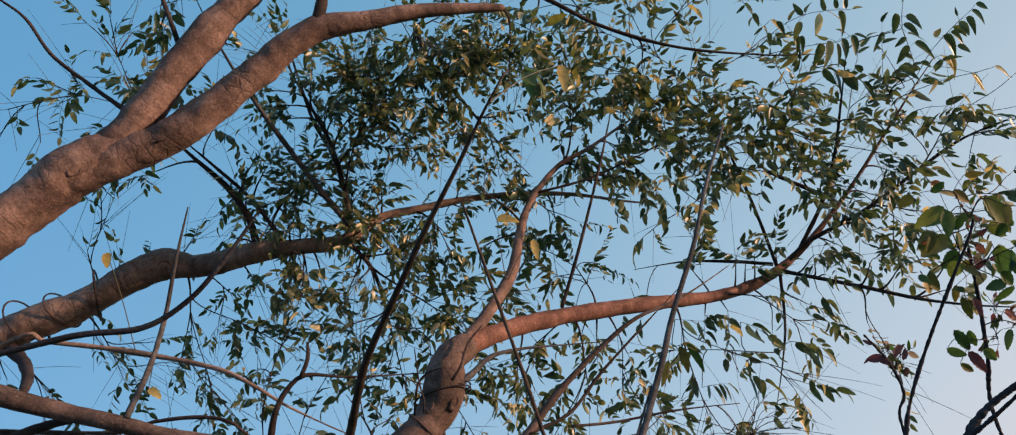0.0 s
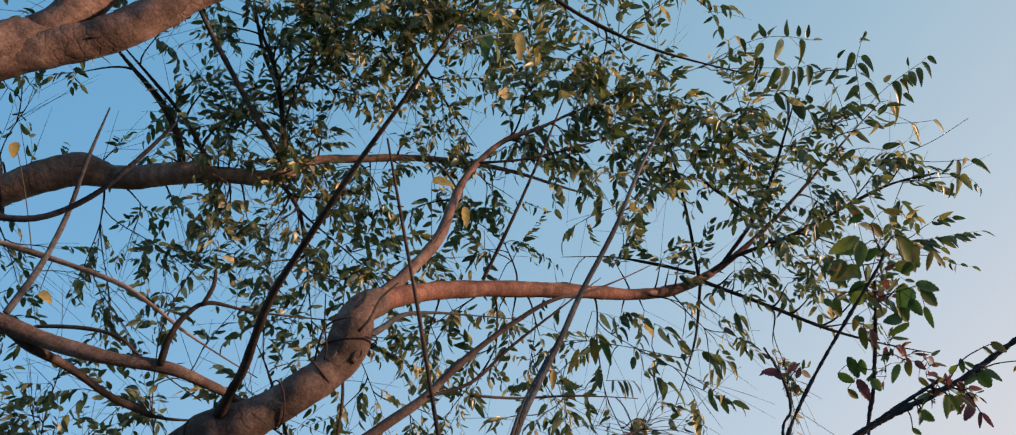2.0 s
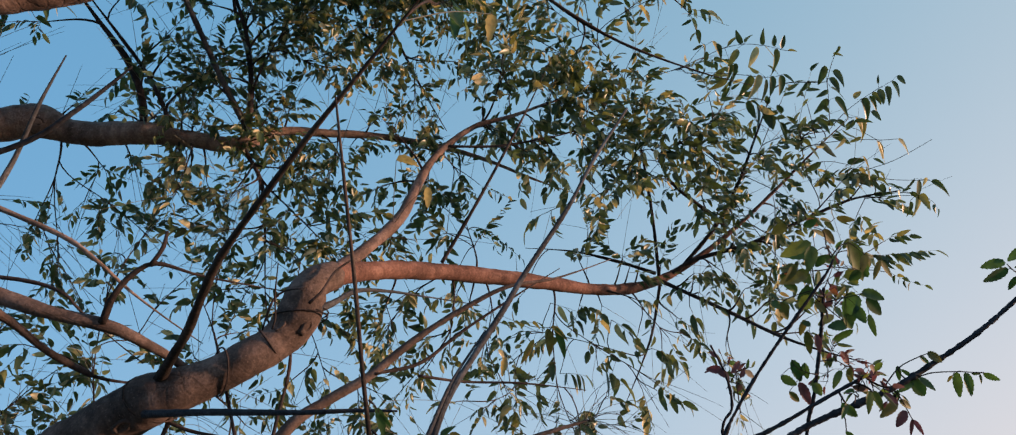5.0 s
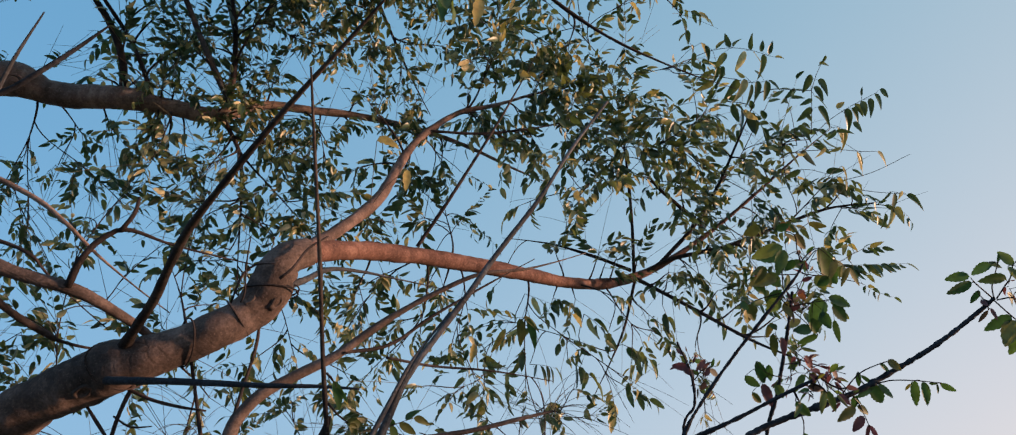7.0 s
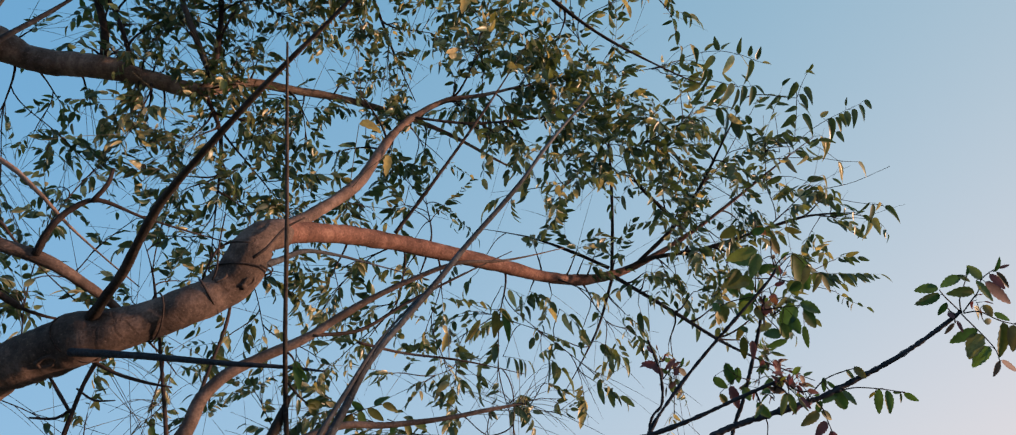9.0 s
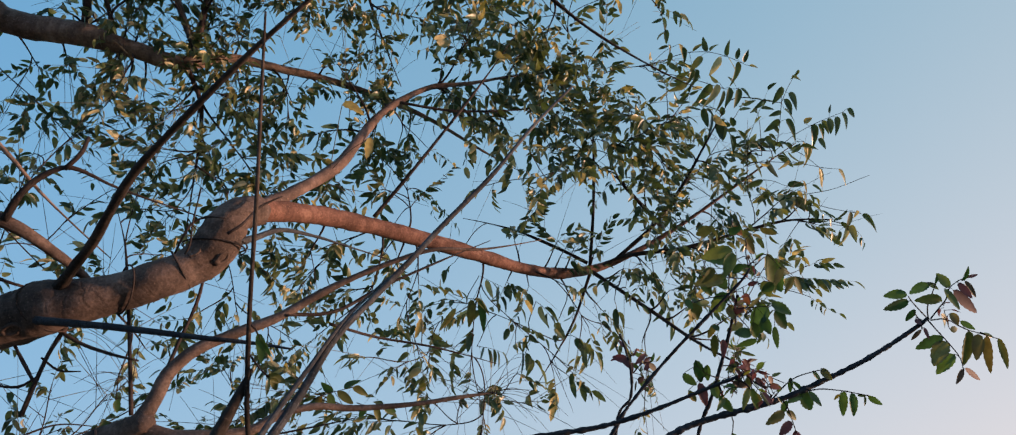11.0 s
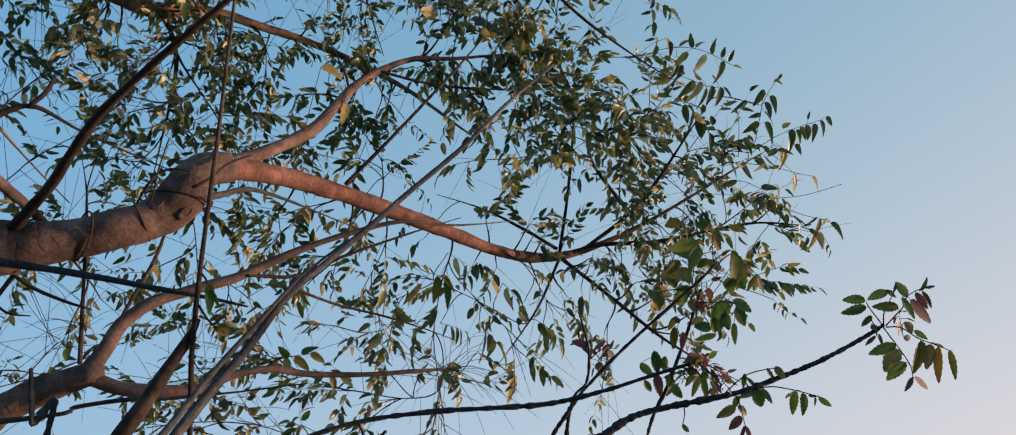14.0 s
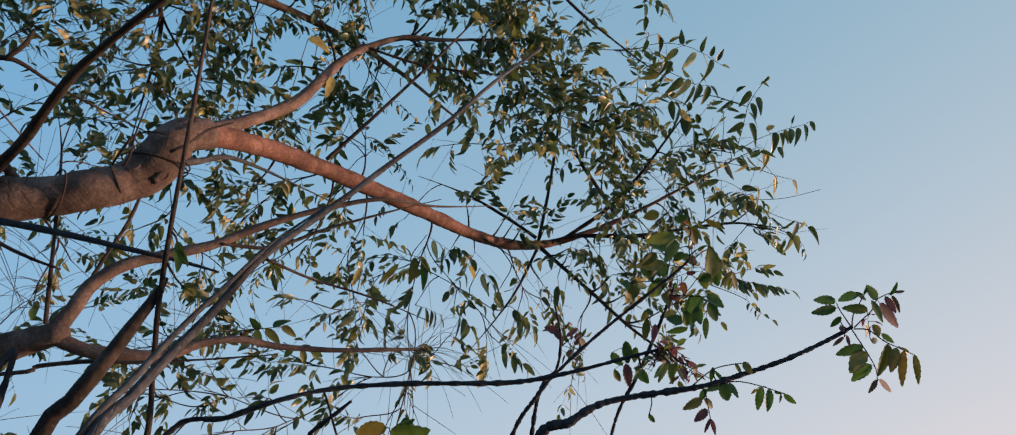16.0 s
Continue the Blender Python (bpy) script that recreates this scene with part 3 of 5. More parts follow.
vine_upper = thing("vine", (-1.64, 1.96, 2.86), "thin dark vine looped round a thick limb", "vine", "vines on the tree")
vine_lower = thing("vine", (-0.65, 1.87, 1.97), "thin dark vine clinging round the crooked limb", "vine", "vines on the tree")
wood("tendril", [(-0.374, 1.768, 2.155, 0.0024), (-0.358, 1.739, 2.183, 0.0031), (-0.342, 1.728, 2.217, 0.0031), (-0.311, 1.714, 2.232, 0.0024), (-0.264, 1.707, 2.231, 0.0016)], vine_lower, TWIG_BARK)
wood("tendril", [(-0.256, 1.724, 2.198, 0.0039), (-0.226, 1.724, 2.227, 0.0040), (-0.199, 1.763, 2.299, 0.0033), (-0.154, 1.782, 2.345, 0.0025)], vine_lower, TWIG_BARK)
wood("tendril", [(-0.350, 1.764, 2.154, 0.0024), (-0.338, 1.741, 2.173, 0.0023), (-0.336, 1.715, 2.221, 0.0023), (-0.322, 1.667, 2.285, 0.0016)], vine_lower, TWIG_BARK)
wood("tendril", [(-0.606, 1.885, 1.999, 0.0055), (-0.634, 1.904, 1.935, 0.0046), (-0.652, 1.923, 1.866, 0.0053), (-0.668, 1.943, 1.796, 0.0053)], vine_lower, TWIG_BARK)
wood("tendril", [(-0.735, 1.921, 1.973, 0.0039), (-0.694, 1.923, 1.919, 0.0046), (-0.656, 1.921, 1.871, 0.0038)], vine_lower, TWIG_BARK)
wood("tendril", [(-0.644, 1.892, 1.998, 0.0047), (-0.566, 1.880, 1.956, 0.0046), (-0.489, 1.880, 1.933, 0.0039), (-0.433, 1.895, 1.926, 0.0023)], vine_lower, TWIG_BARK)
wood("tendril", [(-0.651, 1.912, 1.925, 0.0023), (-0.609, 1.919, 1.899, 0.0031), (-0.558, 1.911, 1.897, 0.0015)], vine_lower, TWIG_BARK)
wood("tendril", [(-0.653, 1.918, 1.877, 0.0031), (-0.690, 1.934, 1.859, 0.0038), (-0.750, 1.942, 1.862, 0.0023)], vine_lower, TWIG_BARK)
wood("limb", [(-2.420, 2.050, 0.900, 0.0850), (-1.900, 2.150, 1.200, 0.0650), (-1.350, 2.200, 1.450, 0.0500), (-0.723, 2.102, 1.642, 0.0399), (-0.582, 2.004, 1.698, 0.0349), (-0.507, 1.963, 1.739, 0.0320), (-0.437, 1.911, 1.761, 0.0287), (-0.377, 1.874, 1.782, 0.0271)], tree, KNEE_BARK)
wood("limb", [(-0.396, 1.882, 1.776, 0.0214), (-0.372, 1.870, 1.830, 0.0181), (-0.352, 1.864, 1.894, 0.0162), (-0.299, 1.854, 1.950, 0.0142), (-0.229, 1.866, 1.995, 0.0131), (-0.125, 1.865, 2.048, 0.0118), (-0.048, 1.867, 2.108, 0.0105), (0.035, 1.870, 2.165, 0.0083), (0.139, 1.867, 2.222, 0.0068), (0.251, 1.866, 2.270, 0.0052), (0.382, 1.919, 2.308, 0.0037)], tree, KNEE_BARK, tip=0.22)
wood("limb", [(-0.395, 1.884, 1.772, 0.0200), (-0.323, 1.885, 1.753, 0.0172), (-0.243, 1.884, 1.756, 0.0145), (-0.155, 1.903, 1.776, 0.0135), (-0.096, 1.920, 1.819, 0.0108), (-0.014, 1.937, 1.848, 0.0095), (0.078, 1.963, 1.854, 0.0081), (0.220, 1.970, 1.872, 0.0066), (0.351, 1.975, 1.899, 0.0051), (0.439, 1.994, 1.920, 0.0035)], tree, KNEE_BARK)
wood("branch", [(-0.371, 1.872, 1.846, 0.0049), (-0.358, 1.910, 1.974, 0.0046), (-0.341, 1.942, 2.114, 0.0041), (-0.346, 1.968, 2.277, 0.0029)], tree, TWIG_BARK, tip=0.22)
wood("branch", [(-0.424, 1.909, 1.801, 0.0049), (-0.458, 1.897, 1.947, 0.0044), (-0.511, 1.931, 2.120, 0.0040), (-0.559, 1.986, 2.247, 0.0028)], tree, TWIG_BARK, tip=0.22)
wood("branch", [(-1.000, 2.100, 1.600, 0.0120), (-0.423, 1.766, 1.656, 0.0049), (-0.354, 1.736, 1.678, 0.0049), (-0.258, 1.702, 1.697, 0.0044), (-0.188, 1.699, 1.706, 0.0039)], tree, TWIG_BARK, tip=0.22)
wood("branch", [(-0.111, 1.859, 2.052, 0.0054), (0.005, 1.916, 2.091, 0.0049), (0.120, 1.946, 2.181, 0.0044), (0.266, 1.967, 2.276, 0.0031)], tree, TWIG_BARK, tip=0.22)
wood("branch", [(-0.001, 1.886, 2.046, 0.0041), (0.116, 1.963, 2.045, 0.0036), (0.258, 1.983, 2.036, 0.0030)], tree, TWIG_BARK, tip=0.22)
wood("branch", [(0.085, 1.700, 3.732, 0.0090), (0.233, 1.765, 3.632, 0.0080), (0.374, 1.802, 3.494, 0.0079), (0.505, 1.870, 3.388, 0.0069), (0.665, 1.931, 3.294, 0.0069), (0.832, 1.979, 3.221, 0.0049), (1.049, 2.024, 3.150, 0.0030)], tree, TWIG_BARK, tip=0.22)
wood("branch", [(-0.119, 1.800, 3.578, 0.0100), (-0.109, 1.869, 3.472, 0.0080), (-0.053, 1.945, 3.354, 0.0060), (0.033, 2.053, 3.186, 0.0040)], tree, TWIG_BARK, tip=0.22)
wood("branch", [(-0.732, 1.487, 3.137, 0.0065), (-0.793, 1.486, 3.069, 0.0048), (-0.895, 1.461, 3.039, 0.0031)], tree, TWIG_BARK)

wood("branch", [(-1.057, 2.693, 1.834, 0.0040), (-0.974, 2.721, 1.885, 0.0034), (-0.879, 2.748, 1.934, 0.0026), (-0.749, 2.792, 1.939, 0.0012)], tree, TWIG_BARK)


def coil(vine, middle, along, radius, thick, turns, lean, wob):
    """A thin vine wound round a limb."""
    y = Vector(along).normalized()
    x = y.orthogonal().normalized()
    z = x.cross(y)
    n = int(26 * turns)
    pts = []
    for k in range(n + 1):
        a = 2 * math.pi * turns * k / n
        r = radius * (1 + wob * math.sin(1.7 * a + lean))
        pts.append((*(Vector(middle) + x * (r * math.cos(a)) + z * (r * math.sin(a)) + y * (lean * r * math.sin(a + 0.6) + 0.012 * k / n)), thick))
    bm = bmesh.new()
    tube(bm, np.array(pts), 6, 0.1, 0)
    part("tendril", bm, TWIG_BARK, vine)


def tuft(place, up, parent, count, size, blades, label="tuft of unfolding reddish young leaves"):
    """The unfolding bud at the tip of a shoot: narrow young leaves round a short axis."""
    bm = bmesh.new()
    axis = Vector(up).normalized()
    for k in range(count):
        way = axis * rng.uniform(0.1, 1.0) + Vector(rng.normal(0, 0.75, 3))
        b = Vector(place) + axis * rng.uniform(-0.4, 0.5) * size
        m = b + way.normalized() * size * rng.uniform(0.3, 0.9)
        tube(bm, np.array([(*b, 0.0007), (*((b + m) / 2), 0.0006), (*m, 0.0005)]), 4, 0, 0)
        ln = size * rng.uniform(0.6, 1.15)
        leaflet(bm, m, way + Vector((0, 0, -0.35)), Vector(rng.normal(0, 1, 3)), ln, ln * rng.uniform(0.2, 0.4), rng.uniform(-0.2, 0.2), 0.5, 1 + int(rng.uniform() < 0.3), 0.05, 6)
    return part("leaf_tuft", bm, [TWIG_BARK, *blades], parent, label)


def knot(middle, along, size, mat):
    """A swollen scar where a branch was shed: a wrinkled ring of bark round a sunken heart."""
    y = Vector(along).normalized()
    bm = bmesh.new()
    rows = []
    out_way = y.orthogonal().normalized()
    x = y.cross(out_way)
    for i, (rad, up) in enumerate(((1.5, -0.5), (1.15, 0.12), (0.95, 0.3), (0.7, 0.22), (0.45, -0.1), (0.15, -0.2))):
        ring = []
        for k in range(18):
            a = 2 * math.pi * k / 18
            w = 1 + 0.28 * noise.noise(Vector((math.cos(a) * 2, math.sin(a) * 2, i * 0.7 + size * 90)))
            c = x * (math.cos(a) * rad * w * 0.55) + y * (math.sin(a) * rad * w) + out_way * (up + 0.15 * noise.noise(Vector((a * 1.5, i, 3.0))))
            ring.append(bm.verts.new(c * size))
        rows.append(ring)
    for a, b in zip(rows, rows[1:]):
        for k in range(18):
            bm.faces.new((a[k], a[(k + 1) % 18], b[(k + 1) % 18], b[k])).smooth = True
    bm.faces.new(rows[-1])
    ob = part("bark_scar", bm, mat, tree, "rough dark scar in the bark")
    return ob, out_way, Vector(middle)


def set_knot(middle, along, facing, size, mat):
    ob, out_way, place = knot(middle, along, size, mat)
    y, f = Vector(along).normalized(), Vector(facing)
    f = (f - y * f.dot(y)).normalized()
    turn = Matrix((y.cross(f), y, f)).transposed() @ Matrix((y.cross(out_way), y, out_way))
    for v in ob.data.vertices:
        v.co = turn @ v.co + place


coil(vine_upper, (-1.525, 1.969, 2.938), (0.98, 0.10, 0.17), 0.0650, 0.0030, 1.1, 0.35, 0.12)
coil(vine_upper, (-1.411, 1.976, 2.961), (0.97, -0.02, 0.24), 0.0702, 0.0034, 0.9, -0.50, 0.15)
coil(vine_upper, (-1.643, 1.960, 2.921), (0.99, 0.03, 0.11), 0.0787, 0.0030, 1.2, 0.20, 0.20)
coil(vine_lower, (-0.380, 1.850, 2.143), (0.79, 0.17, 0.59), 0.0504, 0.0028, 1.1, 0.15, 0.02)
coil(vine_lower, (-0.496, 1.848, 2.082), (0.92, -0.08, 0.38), 0.0528, 0.0022, 1.1, -0.75, 0.02)
coil(vine_lower, (-0.651, 1.872, 2.036), (0.93, -0.28, 0.23), 0.0662, 0.0020, 1.1, 0.60, 0.03)
coil(vine_lower, (-0.309, 1.844, 2.210), (0.60, -0.24, 0.76), 0.0611, 0.0022, 1.2, 0.80, 0.05)
set_knot((-0.277, 1.820, 2.177), (0.60, -0.24, 0.76), (0.62, -0.47, -0.63), 0.020, KNEE_BARK)
set_knot((-0.709, 1.858, 1.972), (0.90, -0.32, 0.30), (0.05, -0.60, -0.80), 0.024, KNEE_BARK)
set_knot((-0.230, 1.793, 2.287), (0.75, 0.32, 0.59), (0.60, -0.71, -0.37), 0.016, KNEE_BARK)
set_knot((-1.111, 1.431, 2.993), (0.92, 0.10, 0.38), (0.36, -0.58, -0.73), 0.020, KNEE_BARK)
set_knot((-0.721, 1.458, 3.102), (0.92, -0.09, 0.38), (0.26, -0.59, -0.77), 0.015, KNEE_BARK)
set_knot((-1.147, 1.941, 2.980), (0.96, 0.24, -0.17), (0.13, -0.86, -0.50), 0.020, KNEE_BARK)
set_knot((-0.338, 1.803, 2.182), (0.66, -0.20, 0.72), (-0.17, -0.98, -0.11), 0.018, KNEE_BARK)
# ---- foliage of the tree ----
LEAVES = [leaf_mesh("leaf", compound_leaf(rng, int(rng.integers(2, 7)), float(rng.uniform(0.046, 0.058)), float(rng.uniform(0.031, 0.04)), float(rng.uniform(-0.1, 0.8)), width=float(rng.uniform(0.42, 0.54)), hang=float(rng.uniform(0.1, 1.1)), missing=float(rng.uniform(0.05, 0.35))), GREEN) for _ in range(36)]
MASSES = [(-0.48, 2.1, 3.0, 0.26, 0.19, 228), (-0.2, 1.8, 3.2, 0.17, 0.16, 270), (-0.15, 2.34, 1.9, 0.36, 0.19, 148), (-0.33, 2.07, 2.43, 0.26, 0.23, 141), (0.56, 2.23, 3.24, 0.2, 0.25, 122), (0.97, 2.35, 3.09, 0.22, 0.19, 139), (0.19, 2.11, 3.21, 0.2, 0.17, 112), (-1.15, 2.19, 2.63, 0.35, 0.3, 105), (0.5, 2.59, 2.46, 0.61, 0.26, 104), (-0.43, 1.8, 3.26, 0.16, 0.2, 180), (1.45, 2.54, 2.85, 0.21, 0.19, 100), (0.04, 1.83, 3.42, 0.16, 0.14, 120), (-0.15, 2.43, 2.93, 0.21, 0.29, 75), (-1.22, 2.17, 2.16, 0.18, 0.13, 64), (-0.95, 1.5, 3.41, 0.24, 0.17, 82), (0.71, 2.04, 3.73, 0.32, 0.13, 62)]  # x, y, z, spread in x and z, leaves


def clouds_of(masses, step=0.185):
    """Clouds of leaves on a loose lattice through the crown, thick where its masses of foliage are.
    Returns those of the outer crown and those of the inner one."""
    own = np.random.default_rng(11)
    outer, inner = [], []
    for row in range(15):
        for col in range(21):
            x = -1.78 + step * (col + 0.5 * (row % 2)) + own.uniform(-0.05, 0.05)
            z = 1.55 + step * 0.9 * row + own.uniform(-0.05, 0.05)
            share = [n * math.exp(-0.5 * (((x - mx) / sx) ** 2 + ((z - mz) / sz) ** 2)) / (6.283 * sx * sz) + 1e-9 for mx, my, mz, sx, sz, n in masses]
            leaves = sum(share) * step * step * 0.9
            leaves = min(leaves, 14 + 0.7 * max(leaves - 14, 0))
            y = sum(k * m[1] for k, m in zip(share, masses)) / sum(share) + own.uniform(-0.15, 0.15)
            cloud = (x, y, z, 0.075 * y, leaves)
            if leaves > 0.8:
                (outer if x > 0.13 and own.uniform() < 0.45 else inner).append(cloud)
    return outer, inner



def twig_line(start, tangent, end, r0, r1, droop=0.0):
    """A twig that leaves its wood along the tangent and bends smoothly to its end."""
    gap = np.linalg.norm(end - start)
    straight = (end - start) / (gap + 1e-9)
    m0 = (tangent * 0.55 + straight * 0.6) * gap
    m1 = (straight + np.array((0, 0, -droop))) * gap
    n = max(4, int(gap / 0.022))
    out = []
    for k in range(n + 1):
        t = k / n
        q = (2 * t ** 3 - 3 * t * t + 1) * start + (t ** 3 - 2 * t * t + t) * m0 + (3 * t * t - 2 * t ** 3) * end + (t ** 3 - t * t) * m1
        out.append((*q, r0 + (r1 - r0) * t))
    return np.array(out)


def crown(clouds, parent, single, label):
    """Twigs reach from the nearest wood to each cloud (x, y, z, radius, leaves) and bear compound leaves.
    single: whether each leaf is an object of its own; otherwise the leaves are joined."""
    todo = []
    for c in clouds:  # each cloud falls into loose groups spread through it
        share, turn = 2 if c[4] < 8 else 3 if c[4] < 16 else 4, rng.uniform(0, 6.28)
        for k in range(share):
            a = turn + 6.283 * k / share + rng.normal(0, 0.3)
            off = np.array((math.cos(a), rng.uniform(-0.7, 0.7), math.sin(a))) * c[3] * rng.uniform(0.45, 0.85)
            n = int(c[4] / share + rng.uniform())
            if n:
                todo.append(np.array((*(np.array(c[:3]) + off), c[3] * 0.62, n)))
    nodes = np.array(NODES)
    todo.sort(key=lambda c: np.linalg.norm(nodes[:, :3] - c[:3], axis=1).min())
    joined = [[], [], [], 0]
    thin = bmesh.new()
    for c in todo:
        nodes = np.array(NODES)
        to = c[:3] - nodes[:, :3]
        gap = np.linalg.norm(to, axis=1) + 1e-6
        turn = 1 - (to * nodes[:, 4:7]).sum(axis=1) / gap
        cost = gap * (1 + np.where(nodes[:, 3] > 0.012, 0.35, 0.9) * turn) + 0.05 * (nodes[:, 3] > 0.03) + 0.25 * (gap < 0.06)
        k = int(cost.argmin())
        root, mid, rad, count = nodes[k, :3], c[:3], c[3], int(c[4])
        bm = bmesh.new() if single else thin
        borne = []
        r0 = max(float(min(nodes[k, 3] * 0.7, 0.0045)), 0.002)
        main = twig_line(root, nodes[k, 4:7], mid, r0, 0.0014, 0.15)
        tube(bm, main, 6, 0.1, 0)
        add_nodes(main[3:-2], 2)
        left, stem = count, main
        while left > 0:
            bunch = min(left, int(rng.integers(3, 6)))
            left -= bunch
            tan = np.gradient(stem[:, :3], axis=0)
            tan /= np.linalg.norm(tan, axis=1)[:, None] + 1e-12
            phase = rng.uniform(0, 6.28)
            for b in range(bunch):  # leaves stand round the last stretch of the twig, closest at its tip
                i = len(stem) - 1 - int((len(stem) - 1) * 0.6 * (b / max(bunch, 4)) ** 1.1)
                q, t = stem[i, :3], tan[i]
                x = np.cross(t, (0.0, 0.0, 1.0))
                x /= np.linalg.norm(x) + 1e-9
                y = np.cross(x, t)
                az, open_by = phase + 2.4 * b, rng.uniform(0.5, 1.4) if b else 0.4
                w = t * math.cos(open_by) + (x * math.cos(az) + y * math.sin(az)) * math.sin(open_by) + np.array((0, 0, rng.normal(-0.1, 0.35)))
                size = rng.uniform(0.67, 0.97)
                if -0.75 < q[0] < 0.25 and q[2] > 2.9:  # small close-set leaves in the shaded heart of the crown
                    size *= 0.7
                elif q[0] < 0.3 or q[2] < 2.2:
                    size *= 0.8
                m = heading(Vector(q), Vector(w), rng.normal(0, 0.7), size)
                me = LEAVES[int(rng.integers(len(LEAVES)))]
                if single:
                    borne.append((me, m))
                else:
                    co = np.empty(len(me.vertices) * 3)
                    me.vertices.foreach_get("co", co)
                    mm = np.array(m)
                    co = co.reshape(-1, 3) @ mm[:3, :3].T + mm[:3, 3]
                    joined[0].append(co)
                    off = joined[3]
                    joined[1].extend([tuple(v + off for v in f.vertices) for f in me.polygons])
                    joined[2].extend([f.material_index for f in me.polygons])
                    joined[3] += len(co)
            # bare stalks that have shed their leaflets fan out from the tip
            for b in range(int(rng.integers(0, 3)) + (2 if mid[2] < 2.2 or mid[0] < -0.4 else 0)):
                i = int(rng.integers(len(stem) // 2, len(stem)))
                w = tan[i] * 0.9 + rng.normal(0, 0.5, 3)
                w /= np.linalg.norm(w)
                ln = rng.uniform(0.12, 0.32)
                tube(bm, twig_line(stem[i, :3], w, stem[i, :3] + w * ln + np.array((0, 0, -rng.uniform(0.0, 0.04))), 0.001, 0.0005, 0.1), 4, 0, int(rng.integers(0, 2)))
            if left > 0:  # a side twig for the next leaves
                way = rng.normal(0, 1, 3)
                end = mid + way / np.linalg.norm(way) * rad * rng.uniform(0.5, 1.0)
                i = int(np.linalg.norm(main[:-2, :3] - end, axis=1).argmin())
                i = max(1, min(i, int(len(main) * 0.75)))
                stem = twig_line(main[i, :3], main[i + 1, :3] - main[i, :3], end, main[i, 3] * 0.8, 0.0012, 0.2)
                tube(bm, stem, 5, 0.0, 0)
        if single:
            twig = part("twig", bm, [TWIG_BARK, STALK], parent)
            for me, m in borne:
                put_leaf("leaf", me, m, twig)
    if single:
        thin.free()
    else:
        tagged(part("twig_growth", thin, [TWIG_BARK, STALK], parent), "many thin dark twigs", kind="stuff")
    if joined[0]:
        me = bpy.data.meshes.new("foliage")
        me.from_pydata([tuple(v) for v in np.vstack(joined[0])], [], joined[1])
        me.polygons.foreach_set("material_index", joined[2])
        me.polygons.foreach_set("use_smooth", [True] * len(joined[1]))
        me.materials.append(STALK)
        me.materials.append(GREEN)
        ob = new("foliage", me)
        ob.parent = parent
        ob.matrix_parent_inverse = parent.matrix_world.inverted()
        tagged(ob, label, kind="stuff")


OUTER, INNER = clouds_of(MASSES)
crown(OUTER, tree, True, "")
crown(INNER, tree, False, "feathery green leaves on thin twigs")
# ---- slender saplings in front of the tree, rooted in the ground ----
sapling = thing("sapling", (-0.12, 0.8, 0), "slender grey-brown sapling with two bare leaning stems", "sapling", "bare saplings")
wood("stem", [(-0.12, 0.8, -0.05, 0.011), (-0.11, 0.81, 0.7, 0.01), (-0.07, 0.82, 1.25, 0.008), (-0.029, 0.832, 1.462, 0.0054), (-0.012, 0.866, 1.514, 0.0054), (0.006, 0.892, 1.564, 0.0053), (0.032, 0.922, 1.627, 0.0051), (0.062, 0.946, 1.704, 0.0046), (0.102, 0.970, 1.768, 0.0046), (0.149, 0.997, 1.840, 0.0042), (0.194, 1.026, 1.914, 0.0041), (0.271, 1.044, 2.022, 0.0037), (0.339, 1.066, 2.134, 0.0031), (0.426, 1.094, 2.261, 0.0024)], sapling, GREY_BARK, grow=False)
wood("stem", [(-0.15, 0.82, -0.05, 0.008), (-0.14, 0.83, 0.7, 0.007), (-0.1, 0.83, 1.25, 0.006), (-0.039, 0.832, 1.461, 0.0034), (-0.015, 0.859, 1.527, 0.0035), (0.011, 0.882, 1.593, 0.0032), (0.038, 0.919, 1.658, 0.0029), (0.071, 0.953, 1.731, 0.0022), (0.120, 0.985, 1.806, 0.0014)], sapling, GREY_BARK, grow=False)
sapling_b = thing("sapling", (-0.14, 1.08, 0), "thin upright brown sapling stem beside a broken one", "sapling", "bare saplings")
wood("stem", [(-0.12, 1.1, -0.05, 0.008), (-0.08, 1.1, 0.7, 0.007), (-0.03, 1.07, 1.25, 0.006), (-0.012, 1.042, 1.468, 0.0036), (-0.021, 0.978, 1.572, 0.0030), (-0.028, 0.948, 1.623, 0.0030), (-0.034, 0.897, 1.712, 0.0027), (-0.038, 0.834, 1.826, 0.0024), (-0.044, 0.783, 1.929, 0.0019), (-0.049, 0.738, 2.020, 0.0013)], sapling_b, BROWN_BARK, grow=False)
wood("stem", [(-0.17, 1.06, -0.05, 0.014), (-0.16, 1.05, 0.6, 0.013), (-0.14, 1.02, 1.2, 0.012), (-0.113, 1.000, 1.470, 0.0092), (-0.088, 0.979, 1.518, 0.0090), (-0.066, 0.962, 1.560, 0.0084), (-0.050, 0.950, 1.597, 0.0074), (-0.035, 0.946, 1.638, 0.0054), (-0.027, 0.934, 1.657, 0.0022)], sapling_b, BROWN_BARK, "thicker broken-off brown stem", grow=False)
sapling_v = thing("sapling", (-1.5, 1.05, 0), "thin dark sapling bending over sideways", "sapling", "bare saplings")
